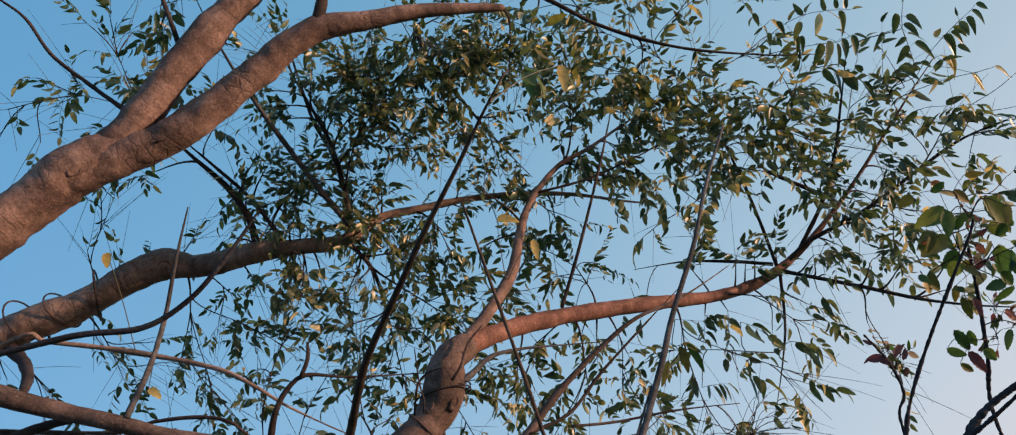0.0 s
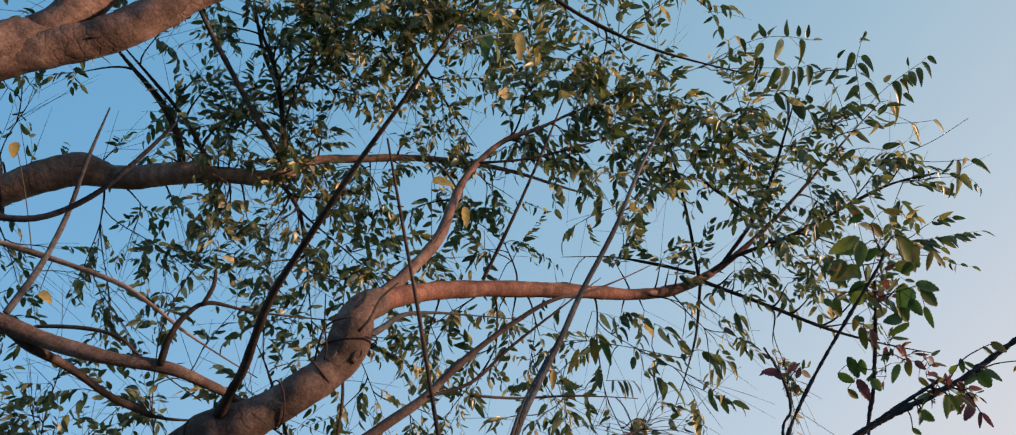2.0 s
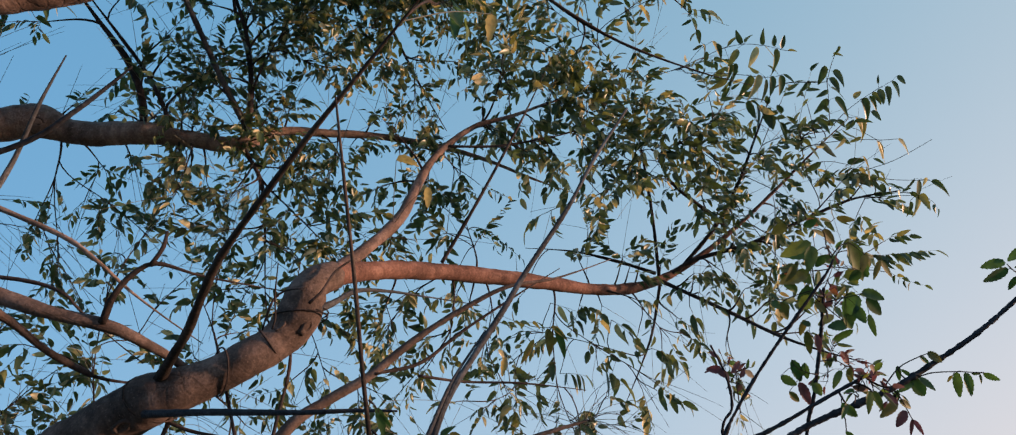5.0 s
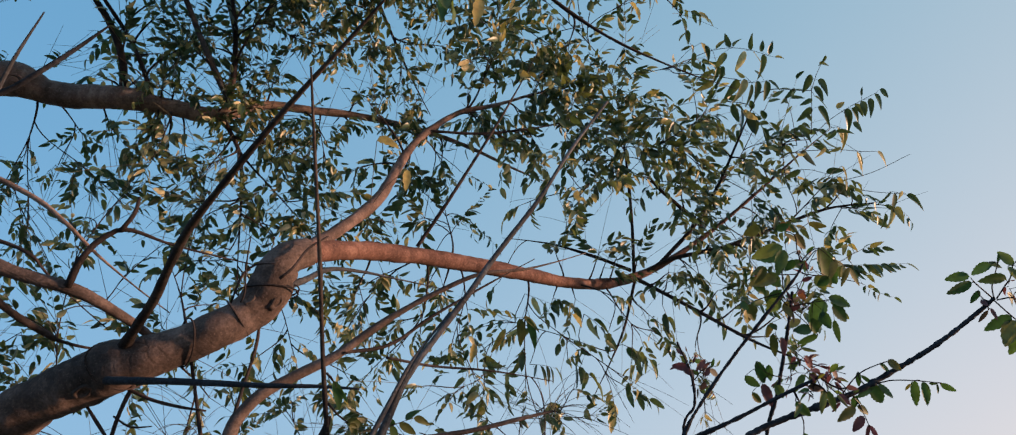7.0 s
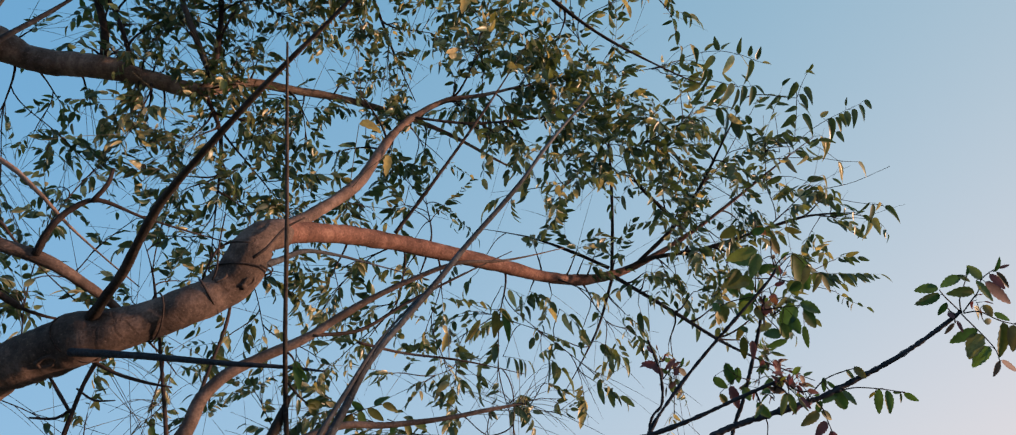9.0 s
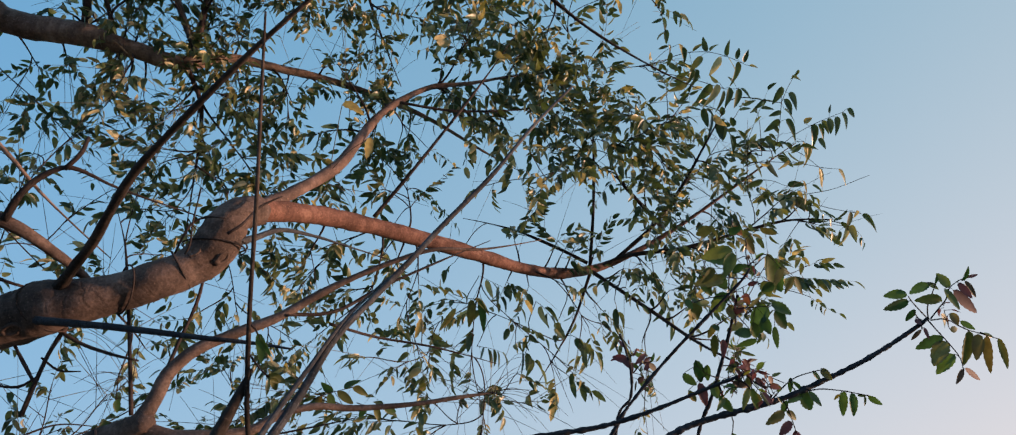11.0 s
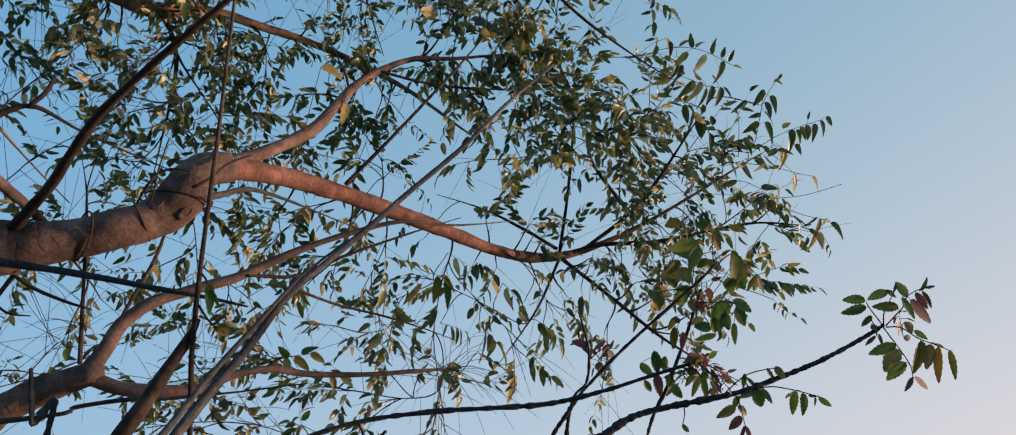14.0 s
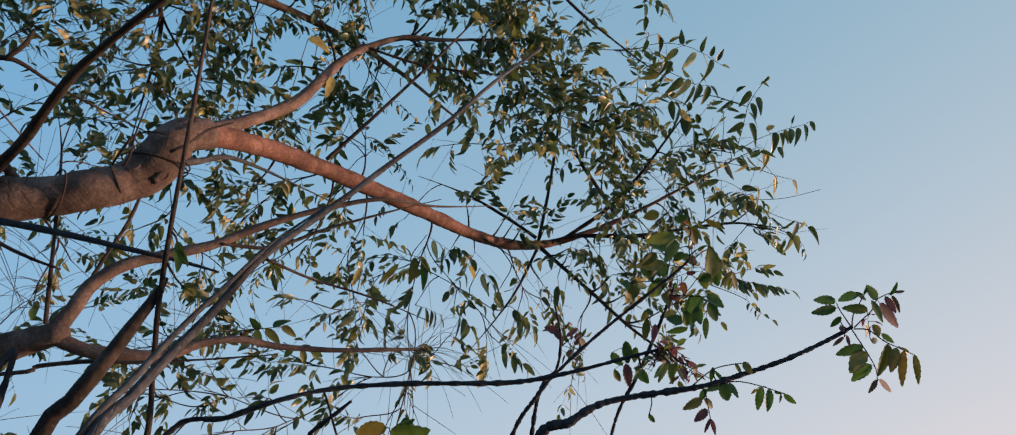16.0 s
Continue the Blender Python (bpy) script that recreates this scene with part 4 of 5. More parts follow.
wood("stem", [(-1.5, 1.05, -0.05, 0.012), (-1.48, 1.04, 0.9, 0.01), (-1.38, 1.02, 1.7, 0.008), (-1.2, 1.0, 2.06, 0.006), (-0.916, 0.967, 2.168, 0.0058), (-0.851, 0.970, 2.164, 0.0052), (-0.722, 0.974, 2.157, 0.0052), (-0.618, 0.985, 2.141, 0.0047), (-0.535, 0.974, 2.158, 0.0047), (-0.468, 0.952, 2.191, 0.0042), (-0.427, 0.951, 2.237, 0.0032), (-0.395, 0.947, 2.272, 0.0014)], sapling_v, SHOOT_BARK, grow=False)
sapling_d = thing("sapling", (-0.17, 1.00, 0), "short dark dead stick standing upright", "sapling", "bare saplings")
wood("stem", [(-0.17, 1.00, -0.05, 0.006), (-0.16, 0.99, 0.7, 0.005), (-0.154, 0.984, 1.489, 0.0036), (-0.170, 0.975, 1.533, 0.0032), (-0.179, 0.967, 1.565, 0.0028), (-0.185, 0.961, 1.587, 0.0024)], sapling_d, SHOOT_BARK, grow=False, rough=0.35)
shoot_g = thing("young_shoot", (0.45, 1.52, 0), "dark knobbly shoot with young red-tinged leaves at its tip", "shoot", "young shoots")
wood("stem", [(0.45, 1.52, -0.05, 0.018), (0.46, 1.51, 0.7, 0.015), (0.5, 1.49, 1.25, 0.013), (0.594, 1.459, 1.619, 0.0103), (0.653, 1.416, 1.675, 0.0094), (0.710, 1.398, 1.716, 0.0082), (0.797, 1.378, 1.744, 0.0069), (0.891, 1.343, 1.768, 0.0055), (0.979, 1.319, 1.804, 0.0051), (1.058, 1.280, 1.842, 0.0046), (1.134, 1.255, 1.887, 0.0042), (1.172, 1.232, 1.914, 0.0033)], shoot_g, SHOOT_BARK, grow=False, rough=0.35)
shoot_h = thing("young_shoot", (-0.06, 1.0, 0), "thin dark shoot arching sideways", "shoot", "young shoots")
wood("stem", [(-0.06, 1.0, -0.05, 0.007), (-0.06, 1.0, 0.7, 0.006), (-0.05, 1.02, 1.3, 0.005), (0.004, 1.029, 1.499, 0.0033), (0.069, 0.997, 1.528, 0.0031), (0.127, 0.968, 1.554, 0.0031), (0.182, 0.963, 1.574, 0.0031), (0.254, 0.946, 1.588, 0.0029), (0.328, 0.931, 1.598, 0.0029), (0.389, 0.920, 1.608, 0.0029), (0.445, 0.896, 1.624, 0.0026), (0.504, 0.879, 1.647, 0.0024), (0.553, 0.856, 1.665, 0.0018)], shoot_h, SHOOT_BARK, grow=False, rough=0.35)
wood("stem", [(-0.08, 1.02, -0.05, 0.006), (-0.1, 1.0, 0.7, 0.005), (-0.13, 0.98, 1.2, 0.0045), (0.138, 1.047, 1.489, 0.0035), (0.166, 1.019, 1.529, 0.0031), (0.187, 1.002, 1.550, 0.0027), (0.203, 0.990, 1.567, 0.0019)], shoot_h, SHOOT_BARK, "dry broken-off stem", grow=False, rough=0.35)
shoot_j = thing("young_shoot", (0.6, 1.7, 0), "dark shoots with broad green and red young leaves", "shoot", "young shoots")
wood("stem", [(0.56, 1.66, -0.05, 0.01), (0.56, 1.65, 0.8, 0.008), (0.57, 1.62, 1.35, 0.006), (0.590, 1.598, 1.641, 0.0052), (0.624, 1.537, 1.744, 0.0045), (0.670, 1.518, 1.810, 0.0042), (0.737, 1.473, 1.889, 0.0038), (0.822, 1.433, 1.976, 0.0035), (0.882, 1.399, 2.038, 0.0031), (0.898, 1.383, 2.062, 0.0023)], shoot_j, SHOOT_BARK, grow=False, rough=0.35)
wood("stem", [(0.66, 1.73, -0.05, 0.009), (0.74, 1.74, 0.8, 0.008), (0.84, 1.73, 1.4, 0.006), (0.880, 1.718, 1.732, 0.0046), (0.906, 1.643, 1.857, 0.0041), (0.925, 1.582, 1.957, 0.0036), (0.939, 1.522, 2.057, 0.0031)], shoot_j, SHOOT_BARK, grow=False, rough=0.35)
wood("stem", [(0.6, 1.68, -0.05, 0.008), (0.61, 1.67, 0.8, 0.007), (0.64, 1.64, 1.4, 0.006), (0.652, 1.621, 1.750, 0.0038), (0.685, 1.601, 1.825, 0.0034), (0.680, 1.577, 1.891, 0.0030), (0.650, 1.545, 1.950, 0.0026)], shoot_j, SHOOT_BARK, grow=False, rough=0.35)


# ---- leaves set one by one ----
def spray(base, tip, parent, blade, size, width=0.45, teeth=0.05, pairs=None, label="", drop=0.3, name="leaf", n=8, wood_at=None, hang=0.8):
    """One compound leaf from its base to its tip; with wood_at, a thin stalk joins it to the nearest wood."""
    b, e = Vector(base), Vector(tip)
    ln = (e - b).length
    pairs = pairs or max(1, round(ln / (size * 0.62)) - 1)
    lift = (e - b).normalized() + Vector((0, 0, 0.3 * drop))
    m = heading(b, lift, rng.normal(0, 0.35), 1.0)
    bm = compound_leaf(rng, pairs, size, ln / (pairs + 0.8), drop, teeth, width, True, n, 0.04, hang, m.to_3x3().inverted() @ Vector((0, 0, -1)))
    me = leaf_mesh(name, bm, blade)
    if wood_at is not None:
        nodes = np.array(wood_at)
        k = int(np.linalg.norm(nodes[:, :3] - np.array(base), axis=1).argmin())
        q = nodes[k]
        bt = bmesh.new()
        tube(bt, twig_line(q[:3], q[4:7], np.array(base), 0.0022, 0.0014), 5, 0, 0)
        part("twig", bt, TWIG_BARK, parent)
    return put_leaf(name, me, m, parent, label)


def lone_leaf(place, way, parent, blade, size, width, label):
    """A single hanging leaflet on a thin stalk from the nearest twig."""
    nodes = np.array(NODES)
    k = int(np.linalg.norm(nodes[:, :3] - np.array(place), axis=1).argmin())
    bm = bmesh.new()
    q, p = nodes[k, :3], np.array(place)
    tube(bm, smooth_line([(*q, 0.0014), (*((q + p) / 2 + np.array((0, 0, 0.015))), 0.0012), (*p, 0.0009)], 0.03), 4, 0, 0)
    leaflet(bm, Vector(place), Vector(way), Vector((0.3, -1, 0.4)), size, size * width, 0.1, 0.35, 1, 0.1, 8)
    me = leaf_mesh("leaf", bm, blade)
    ob = new("leaf", me)
    ob.parent = parent
    ob.matrix_parent_inverse = parent.matrix_world.inverted()
    return tagged(ob, label)

def fan(tip, along, count, parent):
    """Bare leaf stalks that stand out on all sides from the end of a twig."""
    bm = bmesh.new()
    axis = np.array(along) / np.linalg.norm(along)
    nodes = np.array(NODES)
    q = nodes[int(np.linalg.norm(nodes[:, :3] - np.array(tip), axis=1).argmin())]
    tube(bm, twig_line(q[:3], q[4:7], np.array(tip), 0.0028, 0.0018), 6, 0.1, 0)
    for k in range(count):
        w = axis * rng.uniform(-0.2, 0.8) + rng.normal(0, 0.7, 3)
        w /= np.linalg.norm(w)
        root = np.array(tip) - axis * rng.uniform(0.0, 0.05)
        ln = rng.uniform(0.08, 0.26)
        tube(bm, twig_line(root, w + np.array((0, 0, 0.8)), root + w * ln + np.array((0, 0, -rng.uniform(0.0, 0.08))), 0.0009, 0.0004, 0.7), 4, 0, k % 2)
    return tagged(part("stalk_growth", bm, [TWIG_BARK, STALK], parent), "fan of bare dry leaf stalks at a twig's end", kind="stuff")


fan((0.452, 1.994, 1.919), (1.0, 0.1, 0.1), 24, tree)
fan((-0.531, 2.093, 1.927), (-0.9, 0.0, -0.2), 20, tree)


# outer sprays of the tree
for base, tip in (
    ((1.313, 2.256, 3.204), (1.493, 2.277, 3.121)),
    ((1.588, 2.411, 3.037), (1.786, 2.312, 3.078)),
    ((0.487, 2.588, 2.519), (0.619, 2.633, 2.473)),
    ((0.506, 2.721, 2.284), (0.630, 2.752, 2.276)),
    ((0.649, 2.690, 2.290), (0.769, 2.734, 2.218)),
    ((0.858, 2.715, 2.191), (0.945, 2.756, 2.128)),
    ((0.864, 2.669, 2.336), (1.007, 2.693, 2.281)),
    ((0.716, 2.620, 2.445), (0.814, 2.665, 2.395)),
    ((1.233, 2.672, 2.556), (1.345, 2.720, 2.447)),
    ((1.049, 2.660, 2.493), (1.111, 2.734, 2.377)),
):
    spray(base, tip, tree, GREEN, 0.07, 0.42, 0.03, wood_at=NODES, drop=0.3, hang=1.3)
lone_leaf((-0.034, 1.762, 2.640), (1.0, 0.1, 0.02), tree, YELLOW, 0.064, 0.7, "withered yellow leaflet")
lone_leaf((0.050, 1.813, 2.575), (0.05, 0.1, -1), tree, YELLOW, 0.055, 0.45, "withered yellow leaflet")
lone_leaf((0.214, 1.202, 2.624), (-0.1, 0, -1), tree, YELLOW, 0.065, 0.4, "withered yellow leaflet")
# pale hanging ones: sunlight on the leaf is put into the yellow blade colour
lone_leaf((0.804, 2.711, 2.126), (-0.05, 0, -1), tree, YELLOW, 0.095, 0.4, "hanging leaflet coloured pale yellow as if sunlit")
lone_leaf((-0.979, 1.401, 2.656), (0.2, 0, -1), tree, YELLOW, 0.038, 0.6, "hanging leaflet coloured pale yellow as if sunlit")
lone_leaf((1.234, 2.185, 3.446), (0.3, 0, -1), tree, YELLOW, 0.07, 0.45, "hanging leaflet coloured pale yellow as if sunlit")
lone_leaf((0.943, 2.095, 3.544), (0.3, 0, -1), tree, YELLOW, 0.06, 0.45, "hanging leaflet coloured pale yellow as if sunlit")
lone_leaf((-1.041, 1.693, 2.412), (0.8, 0, -0.5), tree, YELLOW, 0.045, 0.55, "withered yellow leaflet")
lone_leaf((1.777, 2.334, 2.946), (0.2, 0, -1), tree, YELLOW, 0.05, 0.3, "pale yellow leaflet")
lone_leaf((1.799, 2.310, 3.122), (0.1, 0, -1), tree, YELLOW, 0.07, 0.35, "pale yellow leaflet")
lone_leaf((1.882, 2.354, 3.032), (0.0, 0, -1), tree, YELLOW, 0.075, 0.35, "pale yellow leaflet")
lone_leaf((0.245, 2.070, 2.143), (-0.2, 0, -1), tree, YELLOW, 0.05, 0.4, "pale yellow leaflet")
spray((0.100, 1.187, 2.648), (0.158, 1.193, 2.588), tree, YOUNG, 0.06, 0.5, pairs=1, wood_at=NODES)
spray((0.098, 1.189, 2.644), (0.225, 1.183, 2.686), tree, YOUNG, 0.05, 0.45, pairs=2, wood_at=NODES)
# young shoots: terminal tufts and side leaves
def hand_leaf(parent, stalk, blades, bow=0.0):
    """A leaf of a young shoot: a thin stalk and toothed blades (material, base, tip, width). bow: how far the blades curve like a sickle."""
    bm = bmesh.new()
    n = len(stalk)
    tube(bm, smooth_line([(*q, 0.0015 - 0.0008 * k / n) for k, q in enumerate(stalk)], 0.012), 5, 0, 0)
    mats = [TWIG_BARK]
    for blade, base, tip, width in blades:
        if blade not in mats:
            mats.append(blade)
        b, e = Vector(base), Vector(tip)
        up = Vector((rng.normal(-0.15, 0.25), -1, rng.normal(-0.3, 0.3)))
        near = min(stalk, key=lambda q: (Vector(q) - b).length)
        if (Vector(near) - b).length > 0.003:
            tube(bm, smooth_line([(*near, 0.0007), (*((Vector(near) + b) / 2 + Vector((0, 0, 0.002))), 0.0007), (*b, 0.0006)], 0.02), 4, 0, 0)
        way, ln, bend = e - b, (e - b).length, rng.uniform(-0.1, 0.1) + bow * rng.uniform(0.4, 1.2)
        way -= way.cross(up).normalized() * (bend * ln)
        leaflet(bm, b, way, up, ln, width, bend, rng.uniform(0.1, 0.5), mats.index(blade), 0.06 if not bow else 0.03, 12, 0.05, rng.uniform(0, 0.15))
    me = bpy.data.meshes.new("leaf")
    bm.to_mesh(me)
    bm.free()
    for m in mats:
        me.materials.append(m)
    ob = new("leaf", me)
    ob.parent = parent
    ob.matrix_parent_inverse = parent.matrix_world.inverted()
    return tagged(ob, "")


hand_leaf(shoot_g, [(1.172, 1.233, 1.913), (1.141, 1.226, 1.943), (1.133, 1.223, 1.954)], [(YOUNG, (1.131, 1.222, 1.956), (1.094, 1.243, 1.961), 0.0195), (YOUNG, (1.135, 1.227, 1.945), (1.081, 1.236, 1.929), 0.0208)])
hand_leaf(shoot_g, [(1.170, 1.229, 1.914), (1.167, 1.220, 1.933), (1.173, 1.207, 1.955), (1.179, 1.196, 1.973)], [(YOUNG, (1.168, 1.200, 1.972), (1.139, 1.226, 1.963), 0.0195), (YOUNG, (1.191, 1.207, 1.945), (1.135, 1.210, 1.942), 0.0208), (YOUNG, (1.161, 1.200, 1.975), (1.188, 1.202, 1.966), 0.0117), (YOUNG, (1.178, 1.196, 1.973), (1.175, 1.182, 1.986), 0.0065)])
hand_leaf(shoot_g, [(1.172, 1.226, 1.911), (1.188, 1.211, 1.932), (1.198, 1.202, 1.945), (1.202, 1.191, 1.964), (1.219, 1.180, 1.977), (1.238, 1.171, 1.985)], [(YOUNG, (1.202, 1.191, 1.964), (1.185, 1.193, 1.997), 0.0195), (YOUNG, (1.193, 1.194, 1.963), (1.217, 1.194, 1.924), 0.0182), (RED, (1.209, 1.191, 1.960), (1.262, 1.200, 1.924), 0.0246), (RED, (1.217, 1.183, 1.973), (1.240, 1.182, 1.944), 0.0156), (RED, (1.229, 1.178, 1.976), (1.264, 1.195, 1.952), 0.0117), (YOUNG, (1.225, 1.179, 1.976), (1.226, 1.154, 1.997), 0.0104), (RED, (1.233, 1.174, 1.982), (1.255, 1.169, 1.989), 0.0065)])
hand_leaf(shoot_g, [(1.171, 1.232, 1.910), (1.189, 1.236, 1.891), (1.214, 1.242, 1.867), (1.235, 1.249, 1.843), (1.243, 1.258, 1.820)], [(YOUNG, (1.201, 1.239, 1.880), (1.159, 1.271, 1.866), 0.0221), (YOUNG, (1.208, 1.241, 1.872), (1.177, 1.257, 1.829), 0.0312), (YOUNG, (1.224, 1.248, 1.850), (1.196, 1.276, 1.819), 0.0234), (RED, (1.241, 1.257, 1.824), (1.227, 1.265, 1.797), 0.0130), (RED, (1.245, 1.256, 1.825), (1.284, 1.267, 1.810), 0.0156)])
hand_leaf(shoot_g, [(1.171, 1.226, 1.908), (1.199, 1.218, 1.909), (1.234, 1.217, 1.892), (1.261, 1.214, 1.884), (1.295, 1.210, 1.874)], [(YOUNG, (1.189, 1.216, 1.918), (1.208, 1.234, 1.900), 0.0233), (YOUNG, (1.207, 1.210, 1.920), (1.213, 1.207, 1.896), 0.0181), (YOUNG, (1.208, 1.225, 1.891), (1.226, 1.223, 1.895), 0.0130), (YOUNG, (1.225, 1.213, 1.905), (1.247, 1.206, 1.889), 0.0117), (OLIVE, (1.241, 1.217, 1.889), (1.246, 1.258, 1.833), 0.0285), (OLIVE, (1.260, 1.215, 1.883), (1.251, 1.228, 1.836), 0.0233), (OLIVE, (1.275, 1.212, 1.880), (1.291, 1.245, 1.817), 0.0168), (OLIVE, (1.296, 1.209, 1.875), (1.313, 1.223, 1.821), 0.0142), (YOUNG, (1.268, 1.212, 1.884), (1.299, 1.219, 1.881), 0.0078)])
hand_leaf(shoot_g, [(1.165, 1.237, 1.910), (1.154, 1.237, 1.915), (1.146, 1.234, 1.926)], [(YOUNG, (1.146, 1.231, 1.931), (1.142, 1.255, 1.913), 0.0169), (RED, (1.149, 1.239, 1.913), (1.153, 1.231, 1.901), 0.0104)])
hand_leaf(shoot_g, [(1.161, 1.240, 1.905), (1.163, 1.245, 1.895)], [(RED, (1.161, 1.245, 1.895), (1.153, 1.269, 1.881), 0.0104), (RED, (1.167, 1.242, 1.898), (1.169, 1.239, 1.875), 0.0091)])
hand_leaf(shoot_g, [(0.897, 1.346, 1.770), (0.910, 1.351, 1.754), (0.920, 1.359, 1.731), (0.929, 1.367, 1.711)], [(YOUNG, (0.907, 1.345, 1.767), (0.907, 1.369, 1.746), 0.0128), (OLIVE, (0.903, 1.355, 1.748), (0.867, 1.363, 1.725), 0.0192), (OLIVE, (0.907, 1.354, 1.749), (0.931, 1.359, 1.736), 0.0153), (RED, (0.918, 1.360, 1.731), (0.895, 1.370, 1.706), 0.0192), (RED, (0.927, 1.366, 1.716), (0.929, 1.391, 1.692), 0.0089), (RED, (0.930, 1.366, 1.714), (0.937, 1.364, 1.686), 0.0089)])
hand_leaf(shoot_g, [(0.931, 1.332, 1.779), (0.964, 1.320, 1.786), (1.009, 1.310, 1.782), (1.057, 1.302, 1.773)], [(YOUNG, (0.935, 1.329, 1.782), (0.961, 1.351, 1.753), 0.0268), (YOUNG, (0.946, 1.327, 1.782), (0.965, 1.321, 1.756), 0.0140), (YOUNG, (1.010, 1.310, 1.782), (1.014, 1.334, 1.741), 0.0166), (YOUNG, (1.024, 1.308, 1.779), (1.028, 1.318, 1.738), 0.0179), (YOUNG, (1.003, 1.314, 1.777), (1.000, 1.332, 1.770), 0.0064), (YOUNG, (1.054, 1.303, 1.772), (1.073, 1.292, 1.756), 0.0128), (YOUNG, (1.035, 1.307, 1.775), (1.053, 1.306, 1.775), 0.0064), (OLIVE, (1.048, 1.304, 1.773), (1.046, 1.305, 1.755), 0.0064)])
hand_leaf(shoot_g, [(0.876, 1.353, 1.766), (0.911, 1.326, 1.802), (0.950, 1.308, 1.816), (0.968, 1.302, 1.819)], [(YOUNG, (0.949, 1.308, 1.817), (0.973, 1.321, 1.806), 0.0128), (OLIVE, (0.964, 1.302, 1.821), (0.979, 1.295, 1.799), 0.0153)])
hand_leaf(shoot_g, [(0.929, 1.338, 1.780), (0.917, 1.335, 1.793), (0.912, 1.329, 1.806)], [(YOUNG, (0.913, 1.328, 1.808), (0.922, 1.352, 1.784), 0.0103), (YOUNG, (0.937, 1.335, 1.781), (0.905, 1.339, 1.763), 0.0179), (YOUNG, (0.918, 1.330, 1.801), (0.945, 1.337, 1.783), 0.0077)])
hand_leaf(shoot_g, [(0.803, 1.381, 1.749), (0.811, 1.388, 1.732), (0.811, 1.399, 1.711)], [(YOUNG, (0.810, 1.399, 1.712), (0.832, 1.413, 1.699), 0.0102)])
hand_leaf(shoot_h, [(0.553, 0.859, 1.666), (0.559, 0.861, 1.660), (0.574, 0.862, 1.651), (0.584, 0.859, 1.651)], [(RED, (0.550, 0.858, 1.669), (0.570, 0.870, 1.664), 0.0063), (RED, (0.583, 0.859, 1.652), (0.588, 0.846, 1.646), 0.0063), (RED, (0.570, 0.859, 1.658), (0.581, 0.865, 1.648), 0.0047), (RED, (0.574, 0.864, 1.645), (0.583, 0.860, 1.631), 0.0063)])
hand_leaf(shoot_h, [(0.539, 0.863, 1.660), (0.552, 0.862, 1.654), (0.559, 0.864, 1.647)], [(RED, (0.537, 0.865, 1.656), (0.565, 0.873, 1.654), 0.0086), (YOUNG, (0.557, 0.864, 1.649), (0.547, 0.865, 1.624), 0.0086), (YOUNG, (0.560, 0.863, 1.649), (0.572, 0.875, 1.627), 0.0094), (RED, (0.548, 0.859, 1.662), (0.536, 0.851, 1.667), 0.0047)])
hand_leaf(shoot_h, [(0.522, 0.871, 1.653), (0.526, 0.874, 1.645), (0.530, 0.877, 1.637)], [(YOUNG, (0.524, 0.876, 1.641), (0.547, 0.891, 1.627), 0.0118), (YOUNG, (0.531, 0.876, 1.639), (0.518, 0.873, 1.623), 0.0071)])
hand_leaf(shoot_j, [(0.874, 1.445, 2.031), (0.871, 1.423, 2.071), (0.871, 1.406, 2.102)], [(YOUNG, (0.873, 1.399, 2.113), (0.810, 1.430, 2.103), 0.0286), (YOUNG, (0.877, 1.403, 2.106), (0.855, 1.420, 2.056), 0.0286), (YOUNG, (0.861, 1.435, 2.051), (0.800, 1.451, 2.049), 0.0286), (OLIVE, (0.837, 1.426, 2.076), (0.810, 1.439, 2.044), 0.0214), (YOUNG, (0.897, 1.411, 2.085), (0.886, 1.435, 2.070), 0.0214)])
hand_leaf(shoot_j, [(0.904, 1.398, 2.074), (0.921, 1.386, 2.090), (0.943, 1.379, 2.097), (0.975, 1.387, 2.071)], [(YOUNG, (0.942, 1.378, 2.100), (0.978, 1.424, 2.029), 0.0326), (YOUNG, (0.978, 1.386, 2.074), (0.961, 1.396, 2.036), 0.0170), (YOUNG, (0.963, 1.406, 2.042), (0.941, 1.421, 2.029), 0.0241), (YOUNG, (1.007, 1.391, 2.056), (0.985, 1.405, 2.020), 0.0127), (OLIVE, (1.007, 1.391, 2.056), (1.037, 1.416, 2.026), 0.0127)])
hand_leaf(shoot_j, [(0.885, 1.442, 1.990), (0.927, 1.433, 1.994), (0.968, 1.424, 1.997)], [(YOUNG, (0.954, 1.428, 1.993), (0.925, 1.463, 1.964), 0.0367), (YOUNG, (0.960, 1.423, 2.001), (1.000, 1.415, 1.979), 0.0240), (YOUNG, (0.969, 1.429, 1.988), (1.003, 1.446, 1.955), 0.0268), (YOUNG, (0.947, 1.439, 1.976), (0.960, 1.448, 1.940), 0.0226), (YOUNG, (0.921, 1.450, 1.964), (0.945, 1.474, 1.938), 0.0240), (YOUNG, (0.972, 1.445, 1.957), (0.977, 1.455, 1.912), 0.0141), (YOUNG, (0.924, 1.463, 1.940), (0.887, 1.470, 1.947), 0.0240)])
